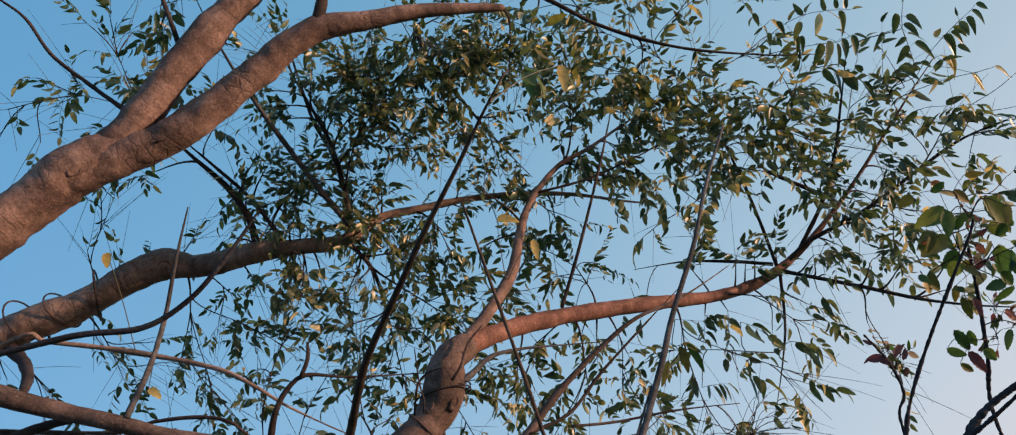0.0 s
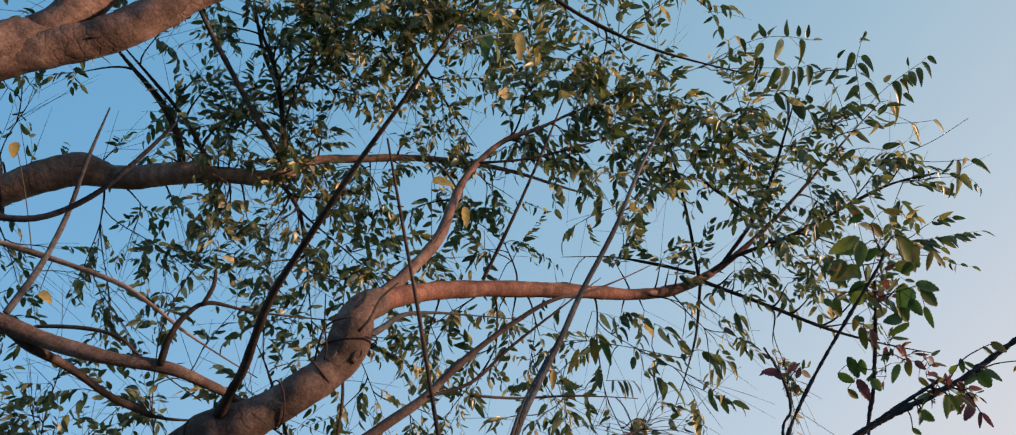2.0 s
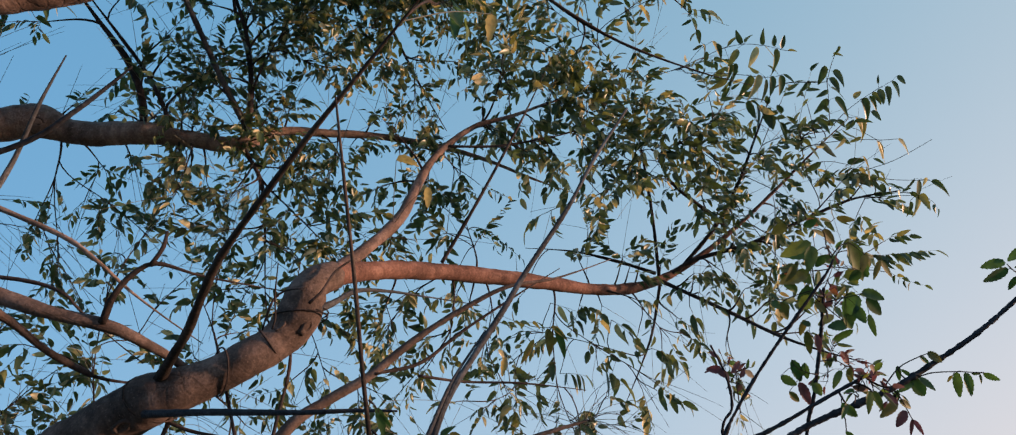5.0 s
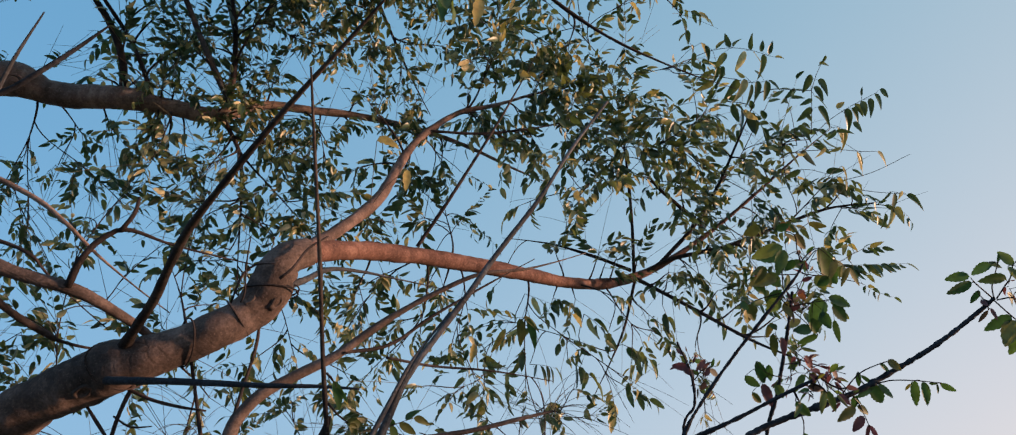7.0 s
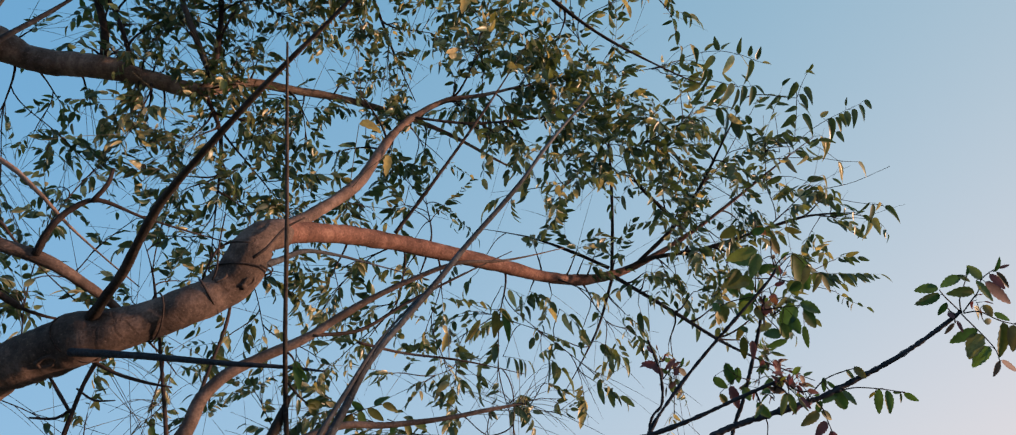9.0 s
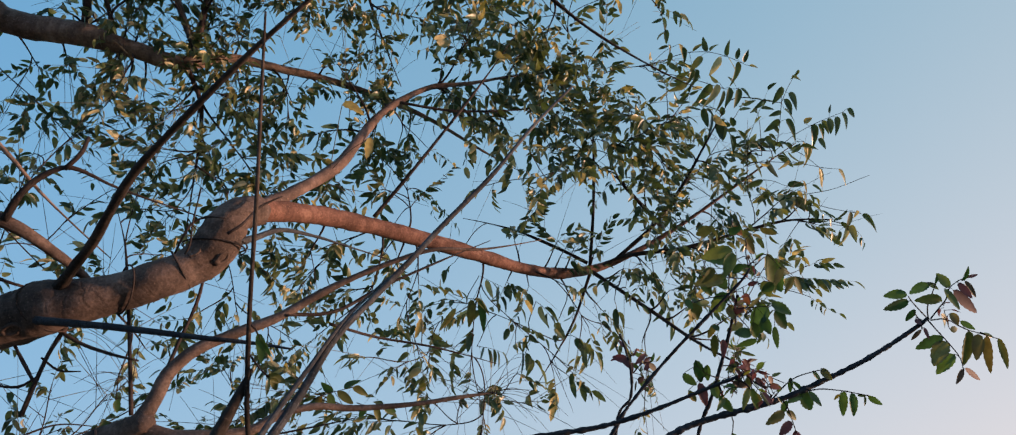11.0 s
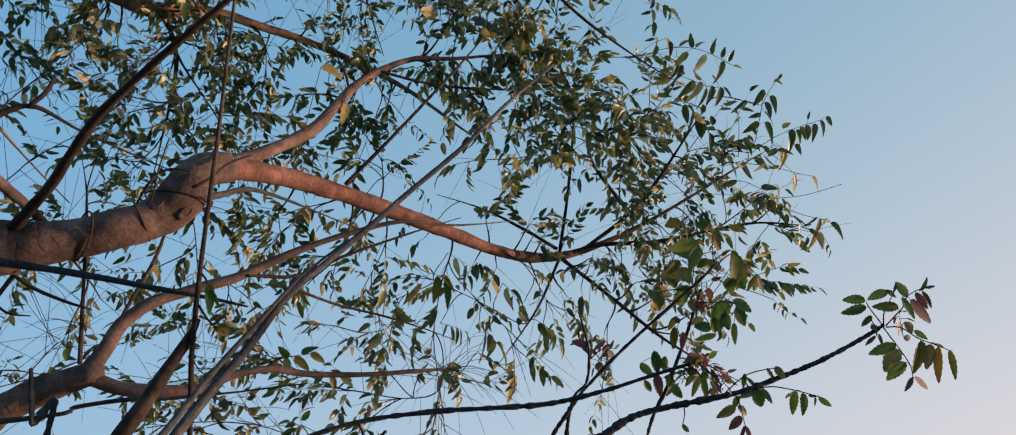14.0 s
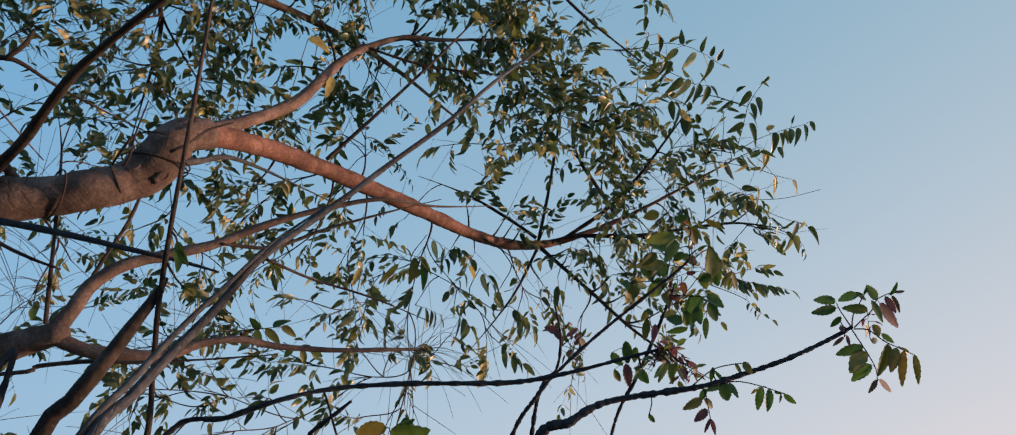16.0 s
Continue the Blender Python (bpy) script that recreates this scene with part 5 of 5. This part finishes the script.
hand_leaf(shoot_j, [(0.866, 1.453, 2.018), (0.881, 1.460, 2.000), (0.933, 1.477, 1.954), (0.948, 1.483, 1.938)], [(YOUNG, (0.948, 1.483, 1.937), (0.908, 1.509, 1.928), 0.0157), (RED, (0.887, 1.465, 1.990), (0.903, 1.445, 1.995), 0.0171), (RED, (0.895, 1.454, 2.006), (0.912, 1.451, 2.016), 0.0129), (RED, (0.914, 1.430, 2.044), (0.932, 1.416, 2.048), 0.0114), (YOUNG, (0.868, 1.457, 2.011), (0.845, 1.483, 1.996), 0.0300), (YOUNG, (0.873, 1.463, 1.998), (0.885, 1.460, 1.973), 0.0214)])
hand_leaf(shoot_j, [(0.866, 1.450, 2.023), (0.824, 1.461, 2.016), (0.799, 1.470, 2.008)], [(OLIVE, (0.799, 1.470, 2.008), (0.819, 1.496, 1.979), 0.0243), (YOUNG, (0.782, 1.470, 2.013), (0.794, 1.465, 1.993), 0.0157)])
hand_leaf(shoot_j, [(0.912, 1.411, 2.080), (0.903, 1.397, 2.107), (0.899, 1.384, 2.133), (0.859, 1.382, 2.149)], [(OLIVE, (0.899, 1.383, 2.135), (0.928, 1.405, 2.111), 0.0214), (YOUNG, (0.859, 1.384, 2.146), (0.882, 1.363, 2.151), 0.0186), (OLIVE, (0.823, 1.386, 2.152), (0.792, 1.402, 2.143), 0.0243), (YOUNG, (0.929, 1.367, 2.154), (0.964, 1.359, 2.142), 0.0143)])
hand_leaf(shoot_j, [(0.691, 1.591, 1.879), (0.683, 1.582, 1.895), (0.678, 1.575, 1.908)], [(RED, (0.679, 1.579, 1.901), (0.644, 1.590, 1.913), 0.0186), (RED, (0.668, 1.575, 1.910), (0.676, 1.575, 1.885), 0.0157), (YOUNG, (0.673, 1.574, 1.911), (0.668, 1.565, 1.936), 0.0071), (RED, (0.688, 1.573, 1.910), (0.691, 1.555, 1.924), 0.0057)])
hand_leaf(shoot_j, [(0.692, 1.592, 1.877), (0.709, 1.579, 1.896), (0.729, 1.575, 1.900)], [(RED, (0.726, 1.577, 1.896), (0.753, 1.595, 1.886), 0.0143), (RED, (0.716, 1.567, 1.916), (0.691, 1.570, 1.892), 0.0129), (RED, (0.717, 1.593, 1.871), (0.708, 1.606, 1.859), 0.0129), (YOUNG, (0.730, 1.575, 1.899), (0.732, 1.555, 1.917), 0.0071), (YOUNG, (0.741, 1.573, 1.901), (0.756, 1.576, 1.918), 0.0057)])
hand_leaf(shoot_j, [(0.921, 1.588, 1.944), (0.909, 1.581, 1.958), (0.899, 1.572, 1.974)], [(OLIVE, (0.893, 1.572, 1.975), (0.905, 1.609, 1.934), 0.0192), (RED, (0.916, 1.575, 1.966), (0.915, 1.585, 1.926), 0.0162), (YOUNG, (0.903, 1.566, 1.984), (0.886, 1.566, 1.995), 0.0147)])
hand_leaf(shoot_j, [(0.907, 1.612, 1.884), (0.881, 1.611, 1.891), (0.855, 1.604, 1.907)], [(YOUNG, (0.850, 1.598, 1.919), (0.878, 1.634, 1.877), 0.0249), (YOUNG, (0.824, 1.618, 1.890), (0.854, 1.615, 1.866), 0.0205), (YOUNG, (0.879, 1.600, 1.910), (0.886, 1.622, 1.879), 0.0176), (RED, (0.864, 1.623, 1.873), (0.886, 1.640, 1.825), 0.0234), (OLIVE, (0.841, 1.635, 1.857), (0.868, 1.656, 1.839), 0.0161), (YOUNG, (0.898, 1.622, 1.869), (0.908, 1.624, 1.840), 0.0220)])
hand_leaf(shoot_j, [(0.923, 1.616, 1.915), (0.960, 1.613, 1.914), (0.988, 1.619, 1.898), (1.025, 1.621, 1.888)], [(RED, (0.974, 1.602, 1.930), (0.999, 1.627, 1.907), 0.0193), (YOUNG, (0.974, 1.624, 1.892), (0.945, 1.634, 1.856), 0.0163), (YOUNG, (0.994, 1.620, 1.896), (0.996, 1.642, 1.866), 0.0163), (RED, (1.009, 1.620, 1.893), (1.027, 1.622, 1.871), 0.0148), (RED, (1.039, 1.616, 1.895), (1.062, 1.634, 1.884), 0.0163), (OLIVE, (1.013, 1.639, 1.860), (1.028, 1.638, 1.835), 0.0133), (YOUNG, (0.961, 1.611, 1.917), (0.935, 1.623, 1.908), 0.0119)])
hand_leaf(shoot_j, [(0.978, 1.504, 2.121), (0.958, 1.489, 2.144), (0.933, 1.494, 2.136)], [(YOUNG, (0.935, 1.493, 2.138), (0.860, 1.506, 2.140), 0.0343), (YOUNG, (0.991, 1.510, 2.112), (0.921, 1.490, 2.121), 0.0214), (OLIVE, (0.926, 1.466, 2.179), (0.983, 1.485, 2.158), 0.0129)])
hand_leaf(shoot_j, [(0.974, 1.493, 2.119), (0.997, 1.479, 2.141), (1.016, 1.477, 2.144)], [(YOUNG, (1.013, 1.477, 2.144), (1.061, 1.531, 2.082), 0.0383), (YOUNG, (1.007, 1.509, 2.095), (1.019, 1.518, 2.059), 0.0270), (YOUNG, (1.034, 1.493, 2.119), (1.074, 1.498, 2.118), 0.0170)])
hand_leaf(shoot_j, [(0.963, 1.517, 2.100), (0.927, 1.518, 2.099), (0.889, 1.516, 2.102)], [(OLIVE, (0.887, 1.512, 2.109), (0.855, 1.527, 2.108), 0.0214), (YOUNG, (0.891, 1.515, 2.104), (0.914, 1.522, 2.072), 0.0300), (YOUNG, (0.845, 1.520, 2.096), (0.888, 1.546, 2.063), 0.0243), (YOUNG, (0.939, 1.518, 2.099), (0.927, 1.533, 2.061), 0.0186), (YOUNG, (0.826, 1.511, 2.110), (0.846, 1.541, 2.086), 0.0143)])
hand_leaf(shoot_j, [(0.944, 1.535, 2.073), (0.927, 1.544, 2.059), (0.946, 1.558, 2.038)], [(YOUNG, (0.928, 1.542, 2.062), (0.890, 1.564, 2.050), 0.0357), (YOUNG, (0.931, 1.553, 2.045), (0.946, 1.557, 2.017), 0.0214), (OLIVE, (0.860, 1.557, 2.039), (0.847, 1.579, 2.013), 0.0214), (RED, (0.966, 1.536, 2.071), (0.980, 1.540, 2.050), 0.0143), (RED, (0.955, 1.553, 2.046), (0.981, 1.574, 2.035), 0.0143), (YOUNG, (0.880, 1.552, 2.046), (0.839, 1.544, 2.036), 0.0143)])
hand_leaf(shoot_j, [(0.987, 1.583, 2.036), (1.018, 1.571, 2.055), (1.038, 1.570, 2.056)], [(YOUNG, (1.028, 1.566, 2.061), (1.039, 1.607, 2.021), 0.0333), (YOUNG, (0.984, 1.596, 2.015), (0.939, 1.594, 1.997), 0.0188), (OLIVE, (0.913, 1.598, 2.012), (0.901, 1.622, 1.983), 0.0159), (YOUNG, (1.016, 1.560, 2.072), (0.984, 1.569, 2.043), 0.0130), (YOUNG, (1.032, 1.584, 2.035), (1.043, 1.618, 2.003), 0.0231)])
hand_leaf(shoot_h, [(0.169, 0.993, 1.575), (0.219, 1.019, 1.497), (0.256, 0.996, 1.522), (0.256, 0.989, 1.538)], [(YOUNG, (0.251, 0.987, 1.543), (0.216, 1.014, 1.535), 0.0202), (YOUNG, (0.256, 0.988, 1.538), (0.298, 0.960, 1.545), 0.0264), (YOUNG, (0.258, 0.986, 1.542), (0.281, 0.977, 1.557), 0.0109)])
hand_leaf(shoot_j, [(0.881, 1.554, 2.138), (0.869, 1.534, 2.108)], [(ORANGE, (0.869, 1.534, 2.108), (0.880, 1.538, 2.076), 0.0260)])
hand_leaf(shoot_j, [(0.929, 1.479, 2.234), (0.917, 1.459, 2.204)], [(ORANGE, (0.917, 1.459, 2.204), (0.942, 1.462, 2.188), 0.0180)])
hand_leaf(shoot_j, [(0.963, 1.535, 2.084), (0.951, 1.515, 2.054)], [(ORANGE, (0.951, 1.515, 2.054), (0.963, 1.517, 2.035), 0.0140)])
hand_leaf(shoot_j, [(0.860, 1.597, 2.066), (0.848, 1.577, 2.036)], [(YELLOW, (0.848, 1.577, 2.036), (0.842, 1.580, 2.006), 0.0240)])
hand_leaf(shoot_j, [(0.864, 1.581, 2.098), (0.852, 1.561, 2.068)], [(YELLOW, (0.852, 1.561, 2.068), (0.875, 1.564, 2.060), 0.0120)])
hand_leaf(shoot_j, [(1.006, 1.479, 2.146), (0.994, 1.459, 2.116)], [(YOUNG, (0.994, 1.459, 2.116), (1.000, 1.465, 2.061), 0.0220)])

def rim_leaf(stalk, blades):
    """A long-stalked leaf on the rim of the crown, joined to the nearest twig."""
    nodes = np.array(NODES)
    q = nodes[int(np.linalg.norm(nodes[:, :3] - np.array(stalk[0]), axis=1).argmin())]
    bm = bmesh.new()
    tube(bm, twig_line(q[:3], q[4:7], np.array(stalk[0]), 0.0024, 0.0016), 5, 0, 0)
    part("twig", bm, TWIG_BARK, tree)
    hand_leaf(tree, stalk, blades, 0.8)


rim_leaf([(1.150, 2.184, 3.335), (1.183, 2.157, 3.346), (1.239, 2.124, 3.349), (1.306, 2.095, 3.338), (1.373, 2.078, 3.312), (1.428, 2.070, 3.281), (1.460, 2.063, 3.265)], [(GREEN, (1.251, 2.119, 3.352), (1.292, 2.094, 3.374), 0.017), (GREEN, (1.296, 2.086, 3.334), (1.274, 2.061, 3.376), 0.026), (GREEN, (1.319, 2.106, 3.356), (1.349, 2.098, 3.383), 0.017), (GREEN, (1.363, 2.061, 3.300), (1.353, 2.017, 3.325), 0.023), (GREEN, (1.396, 2.050, 3.281), (1.395, 2.021, 3.307), 0.023), (GREEN, (1.421, 2.046, 3.265), (1.429, 2.013, 3.291), 0.026), (GREEN, (1.456, 2.070, 3.275), (1.475, 2.053, 3.257), 0.011), (GREEN, (1.214, 2.129, 3.376), (1.228, 2.166, 3.336), 0.023), (GREEN, (1.275, 2.106, 3.324), (1.250, 2.146, 3.286), 0.034), (GREEN, (1.255, 2.147, 3.293), (1.243, 2.202, 3.257), 0.023), (GREEN, (1.347, 2.086, 3.315), (1.314, 2.129, 3.256), 0.029), (GREEN, (1.381, 2.082, 3.306), (1.399, 2.119, 3.280), 0.031), (GREEN, (1.404, 2.068, 3.282), (1.389, 2.106, 3.222), 0.031)])
rim_leaf([(1.095, 2.203, 3.296), (1.212, 2.172, 3.263), (1.303, 2.151, 3.229), (1.370, 2.136, 3.199), (1.412, 2.116, 3.190)], [(GREEN, (1.259, 2.129, 3.271), (1.259, 2.181, 3.256), 0.028), (GREEN, (1.250, 2.196, 3.259), (1.198, 2.245, 3.251), 0.028), (GREEN, (1.329, 2.162, 3.239), (1.303, 2.229, 3.211), 0.040), (GREEN, (1.340, 2.131, 3.213), (1.302, 2.170, 3.152), 0.037), (GREEN, (1.374, 2.145, 3.200), (1.361, 2.202, 3.146), 0.020), (GREEN, (1.383, 2.119, 3.195), (1.372, 2.153, 3.133), 0.031), (GREEN, (1.414, 2.109, 3.187), (1.410, 2.152, 3.136), 0.034), (GREEN, (1.419, 2.099, 3.182), (1.449, 2.096, 3.140), 0.014), (GREEN, (1.346, 2.128, 3.221), (1.327, 2.139, 3.258), 0.017), (GREEN, (1.405, 2.112, 3.209), (1.388, 2.090, 3.225), 0.025)])
rim_leaf([(1.638, 2.258, 3.054), (1.634, 2.206, 3.127), (1.627, 2.161, 3.188), (1.618, 2.133, 3.229)], [(GREEN, (1.611, 2.116, 3.232), (1.592, 2.164, 3.186), 0.030), (GREEN, (1.635, 2.116, 3.203), (1.654, 2.120, 3.149), 0.032), (GREEN, (1.634, 2.149, 3.198), (1.654, 2.148, 3.136), 0.027), (GREEN, (1.629, 2.179, 3.163), (1.595, 2.201, 3.151), 0.024), (GREEN, (1.647, 2.179, 3.171), (1.682, 2.202, 3.138), 0.027), (GREEN, (1.633, 2.209, 3.145), (1.606, 2.260, 3.125), 0.035), (GREEN, (1.648, 2.185, 3.126), (1.686, 2.216, 3.069), 0.035), (GREEN, (1.610, 2.221, 3.112), (1.632, 2.227, 3.091), 0.024), (GREEN, (1.601, 2.244, 3.088), (1.626, 2.239, 3.065), 0.015), (GREEN, (1.582, 2.248, 3.071), (1.608, 2.246, 3.019), 0.032)])
rim_leaf([(1.684, 2.345, 3.085), (1.733, 2.283, 3.122), (1.782, 2.230, 3.142), (1.838, 2.174, 3.155), (1.878, 2.135, 3.161)], [(GREEN, (1.802, 2.242, 3.161), (1.811, 2.268, 3.087), 0.043), (GREEN, (1.815, 2.216, 3.148), (1.839, 2.244, 3.105), 0.027), (GREEN, (1.825, 2.205, 3.156), (1.849, 2.216, 3.114), 0.027), (GREEN, (1.840, 2.181, 3.157), (1.843, 2.188, 3.095), 0.030), (GREEN, (1.843, 2.144, 3.138), (1.843, 2.161, 3.084), 0.030), (GREEN, (1.863, 2.126, 3.149), (1.869, 2.130, 3.092), 0.027), (GREEN, (1.876, 2.106, 3.156), (1.904, 2.111, 3.126), 0.024), (YELLOW, (1.755, 2.220, 3.146), (1.789, 2.210, 3.176), 0.024), (GREEN, (1.843, 2.171, 3.175), (1.845, 2.150, 3.202), 0.012), (GREEN, (1.824, 2.249, 3.099), (1.843, 2.241, 3.061), 0.030), (YELLOW, (1.802, 2.287, 3.097), (1.806, 2.348, 3.050), 0.027), (GREEN, (1.773, 2.295, 3.093), (1.748, 2.326, 3.073), 0.021)])
rim_leaf([(1.651, 2.341, 3.024), (1.744, 2.293, 2.998), (1.823, 2.255, 2.964), (1.865, 2.232, 2.949)], [(GREEN, (1.880, 2.244, 2.957), (1.913, 2.267, 2.915), 0.021), (YELLOW, (1.815, 2.274, 2.967), (1.825, 2.330, 2.924), 0.021), (GREEN, (1.801, 2.316, 2.918), (1.828, 2.304, 2.886), 0.012), (GREEN, (1.711, 2.308, 3.018), (1.678, 2.323, 2.993), 0.018), (GREEN, (1.750, 2.266, 2.992), (1.730, 2.301, 2.991), 0.018)])
rim_leaf([(1.789, 2.352, 2.858), (1.857, 2.323, 2.820), (1.954, 2.270, 2.776)], [(GREEN, (1.921, 2.303, 2.808), (1.894, 2.366, 2.807), 0.024), (GREEN, (1.934, 2.302, 2.801), (1.929, 2.344, 2.744), 0.027), (GREEN, (1.927, 2.254, 2.781), (1.920, 2.271, 2.762), 0.015), (GREEN, (1.971, 2.289, 2.782), (2.021, 2.298, 2.737), 0.030)])
rim_leaf([(1.770, 2.406, 2.791), (1.848, 2.360, 2.770), (1.913, 2.323, 2.743)], [(GREEN, (1.915, 2.322, 2.742), (1.902, 2.355, 2.694), 0.027), (GREEN, (1.913, 2.306, 2.733), (1.923, 2.299, 2.683), 0.036), (GREEN, (1.882, 2.325, 2.721), (1.884, 2.376, 2.686), 0.024)])
rim_leaf([(1.618, 2.345, 3.052), (1.595, 2.285, 3.154), (1.572, 2.249, 3.218)], [(GREEN, (1.599, 2.219, 3.247), (1.560, 2.242, 3.215), 0.024), (GREEN, (1.568, 2.245, 3.218), (1.543, 2.243, 3.192), 0.015)])
rim_leaf([(1.627, 2.161, 3.188), (1.636, 2.121, 3.227), (1.648, 2.084, 3.258)], [(GREEN, (1.650, 2.047, 3.268), (1.644, 2.080, 3.261), 0.015), (GREEN, (1.647, 2.092, 3.268), (1.673, 2.082, 3.253), 0.015)])
rim_leaf([(1.805, 2.378, 2.908), (1.892, 2.311, 2.907), (1.991, 2.214, 2.926)], [])
rim_leaf([(1.534, 2.456, 2.965), (1.643, 2.388, 2.963), (1.717, 2.360, 2.927)], [(GREEN, (1.626, 2.383, 2.960), (1.577, 2.432, 2.953), 0.027), (GREEN, (1.733, 2.379, 2.940), (1.779, 2.342, 2.935), 0.033), (GREEN, (1.678, 2.374, 2.893), (1.692, 2.365, 2.833), 0.033), (GREEN, (1.735, 2.350, 2.869), (1.794, 2.369, 2.829), 0.036), (GREEN, (1.656, 2.412, 2.917), (1.624, 2.469, 2.904), 0.030), (GREEN, (1.693, 2.381, 2.878), (1.747, 2.352, 2.831), 0.036)])
hand_leaf(sapling_b, [(-0.027, 0.878, 1.692), (-0.022, 0.881, 1.688), (-0.019, 0.883, 1.683)], [(YOUNG, (-0.019, 0.882, 1.684), (-0.013, 0.902, 1.657), 0.011), (YOUNG, (-0.016, 0.885, 1.678), (-0.005, 0.901, 1.667), 0.007)], 0.4)
hand_leaf(sapling_b, [(-0.027, 0.908, 1.666), (-0.015, 0.914, 1.653), (-0.004, 0.918, 1.645)], [(OLIVE, (-0.007, 0.917, 1.645), (0.012, 0.930, 1.646), 0.012), (OLIVE, (-0.002, 0.918, 1.644), (0.005, 0.932, 1.635), 0.010)], 0.4)
hand_leaf(tree, [(0.376, 2.473, 2.390), (0.414, 2.473, 2.380), (0.454, 2.470, 2.375)], [(YOUNG, (0.442, 2.472, 2.374), (0.442, 2.514, 2.291), 0.033), (OLIVE, (0.455, 2.469, 2.377), (0.509, 2.490, 2.330), 0.035), (YOUNG, (0.470, 2.468, 2.374), (0.496, 2.511, 2.277), 0.028), (YELLOW, (0.392, 2.490, 2.344), (0.339, 2.532, 2.275), 0.023)], 0.4)
hand_leaf(tree, [(-0.030, 2.113, 1.910), (0.015, 2.111, 1.928), (0.068, 2.109, 1.944)], [(OLIVE, (-0.011, 2.112, 1.917), (-0.026, 2.130, 1.882), 0.021), (YOUNG, (0.018, 2.111, 1.930), (-0.017, 2.113, 1.954), 0.023), (OLIVE, (0.028, 2.111, 1.931), (0.074, 2.129, 1.906), 0.024), (YOUNG, (0.048, 2.110, 1.938), (0.086, 2.114, 1.965), 0.023), (OLIVE, (0.068, 2.109, 1.942), (0.109, 2.123, 1.930), 0.023), (YOUNG, (0.005, 2.111, 1.925), (0.022, 2.132, 1.884), 0.023)], 0.4)
hand_leaf(tree, [(0.083, 2.119, 1.905), (0.129, 2.122, 1.892), (0.160, 2.120, 1.898)], [(YOUNG, (0.110, 2.121, 1.897), (0.094, 2.137, 1.871), 0.019), (OLIVE, (0.132, 2.122, 1.892), (0.151, 2.139, 1.862), 0.021), (YOUNG, (0.156, 2.121, 1.898), (0.193, 2.132, 1.890), 0.021)], 0.4)
hand_leaf(tree, [(-0.534, 2.113, 1.926), (-0.533, 2.119, 1.904), (-0.530, 2.125, 1.882)], [(YOUNG, (-0.532, 2.124, 1.883), (-0.523, 2.133, 1.854), 0.019)], 0.2)
tuft((-0.883, 2.744, 1.950), (0.0, 0, 1), tree, 9, 0.030, (GREEN, GREEN), "small tuft of green leaves")
tuft((0.981, 1.501, 2.126), (0.3, 0, 1), shoot_j, 7, 0.030, (RED, YOUNG))
tuft((0.988, 1.581, 2.038), (0.3, 0, 1), shoot_j, 9, 0.028, (RED, YOUNG))
tuft((0.733, 1.654, 1.888), (0.3, 0, 1), shoot_j, 12, 0.030, (RED, YOUNG))
tuft((0.702, 1.630, 1.925), (0.3, 0, 1), shoot_j, 10, 0.030, (RED, YOUNG))
tuft((0.955, 1.600, 1.937), (0.3, 0, 1), shoot_j, 12, 0.030, (RED, YOUNG))
tuft((0.981, 1.618, 1.901), (0.3, 0, 1), shoot_j, 12, 0.030, (RED, YOUNG))
tuft((1.039, 1.624, 1.881), (0.3, 0, 1), shoot_j, 9, 0.028, (RED, YOUNG))
tuft((0.942, 1.634, 1.880), (0.3, 0, 1), shoot_j, 10, 0.028, (RED, YOUNG))
tuft((0.560, 0.860, 1.655), (0.3, 0, 1), shoot_h, 12, 0.017, (RED, YOUNG))
tuft((0.584, 0.861, 1.641), (0.3, 0, 1), shoot_h, 8, 0.016, (RED, YOUNG))
tuft((0.544, 0.868, 1.647), (0.3, 0, 1), shoot_h, 8, 0.017, (RED, YOUNG))
tuft((1.197, 1.213, 1.931), (0.3, 0, 1), shoot_g, 6, 0.018, (RED, YOUNG))
tuft((0.892, 1.460, 1.997), (0.3, 0, 1), shoot_j, 9, 0.025, (RED, YOUNG))
tuft((0.927, 1.423, 2.054), (0.3, 0, 1), shoot_j, 8, 0.024, (RED, YOUNG))
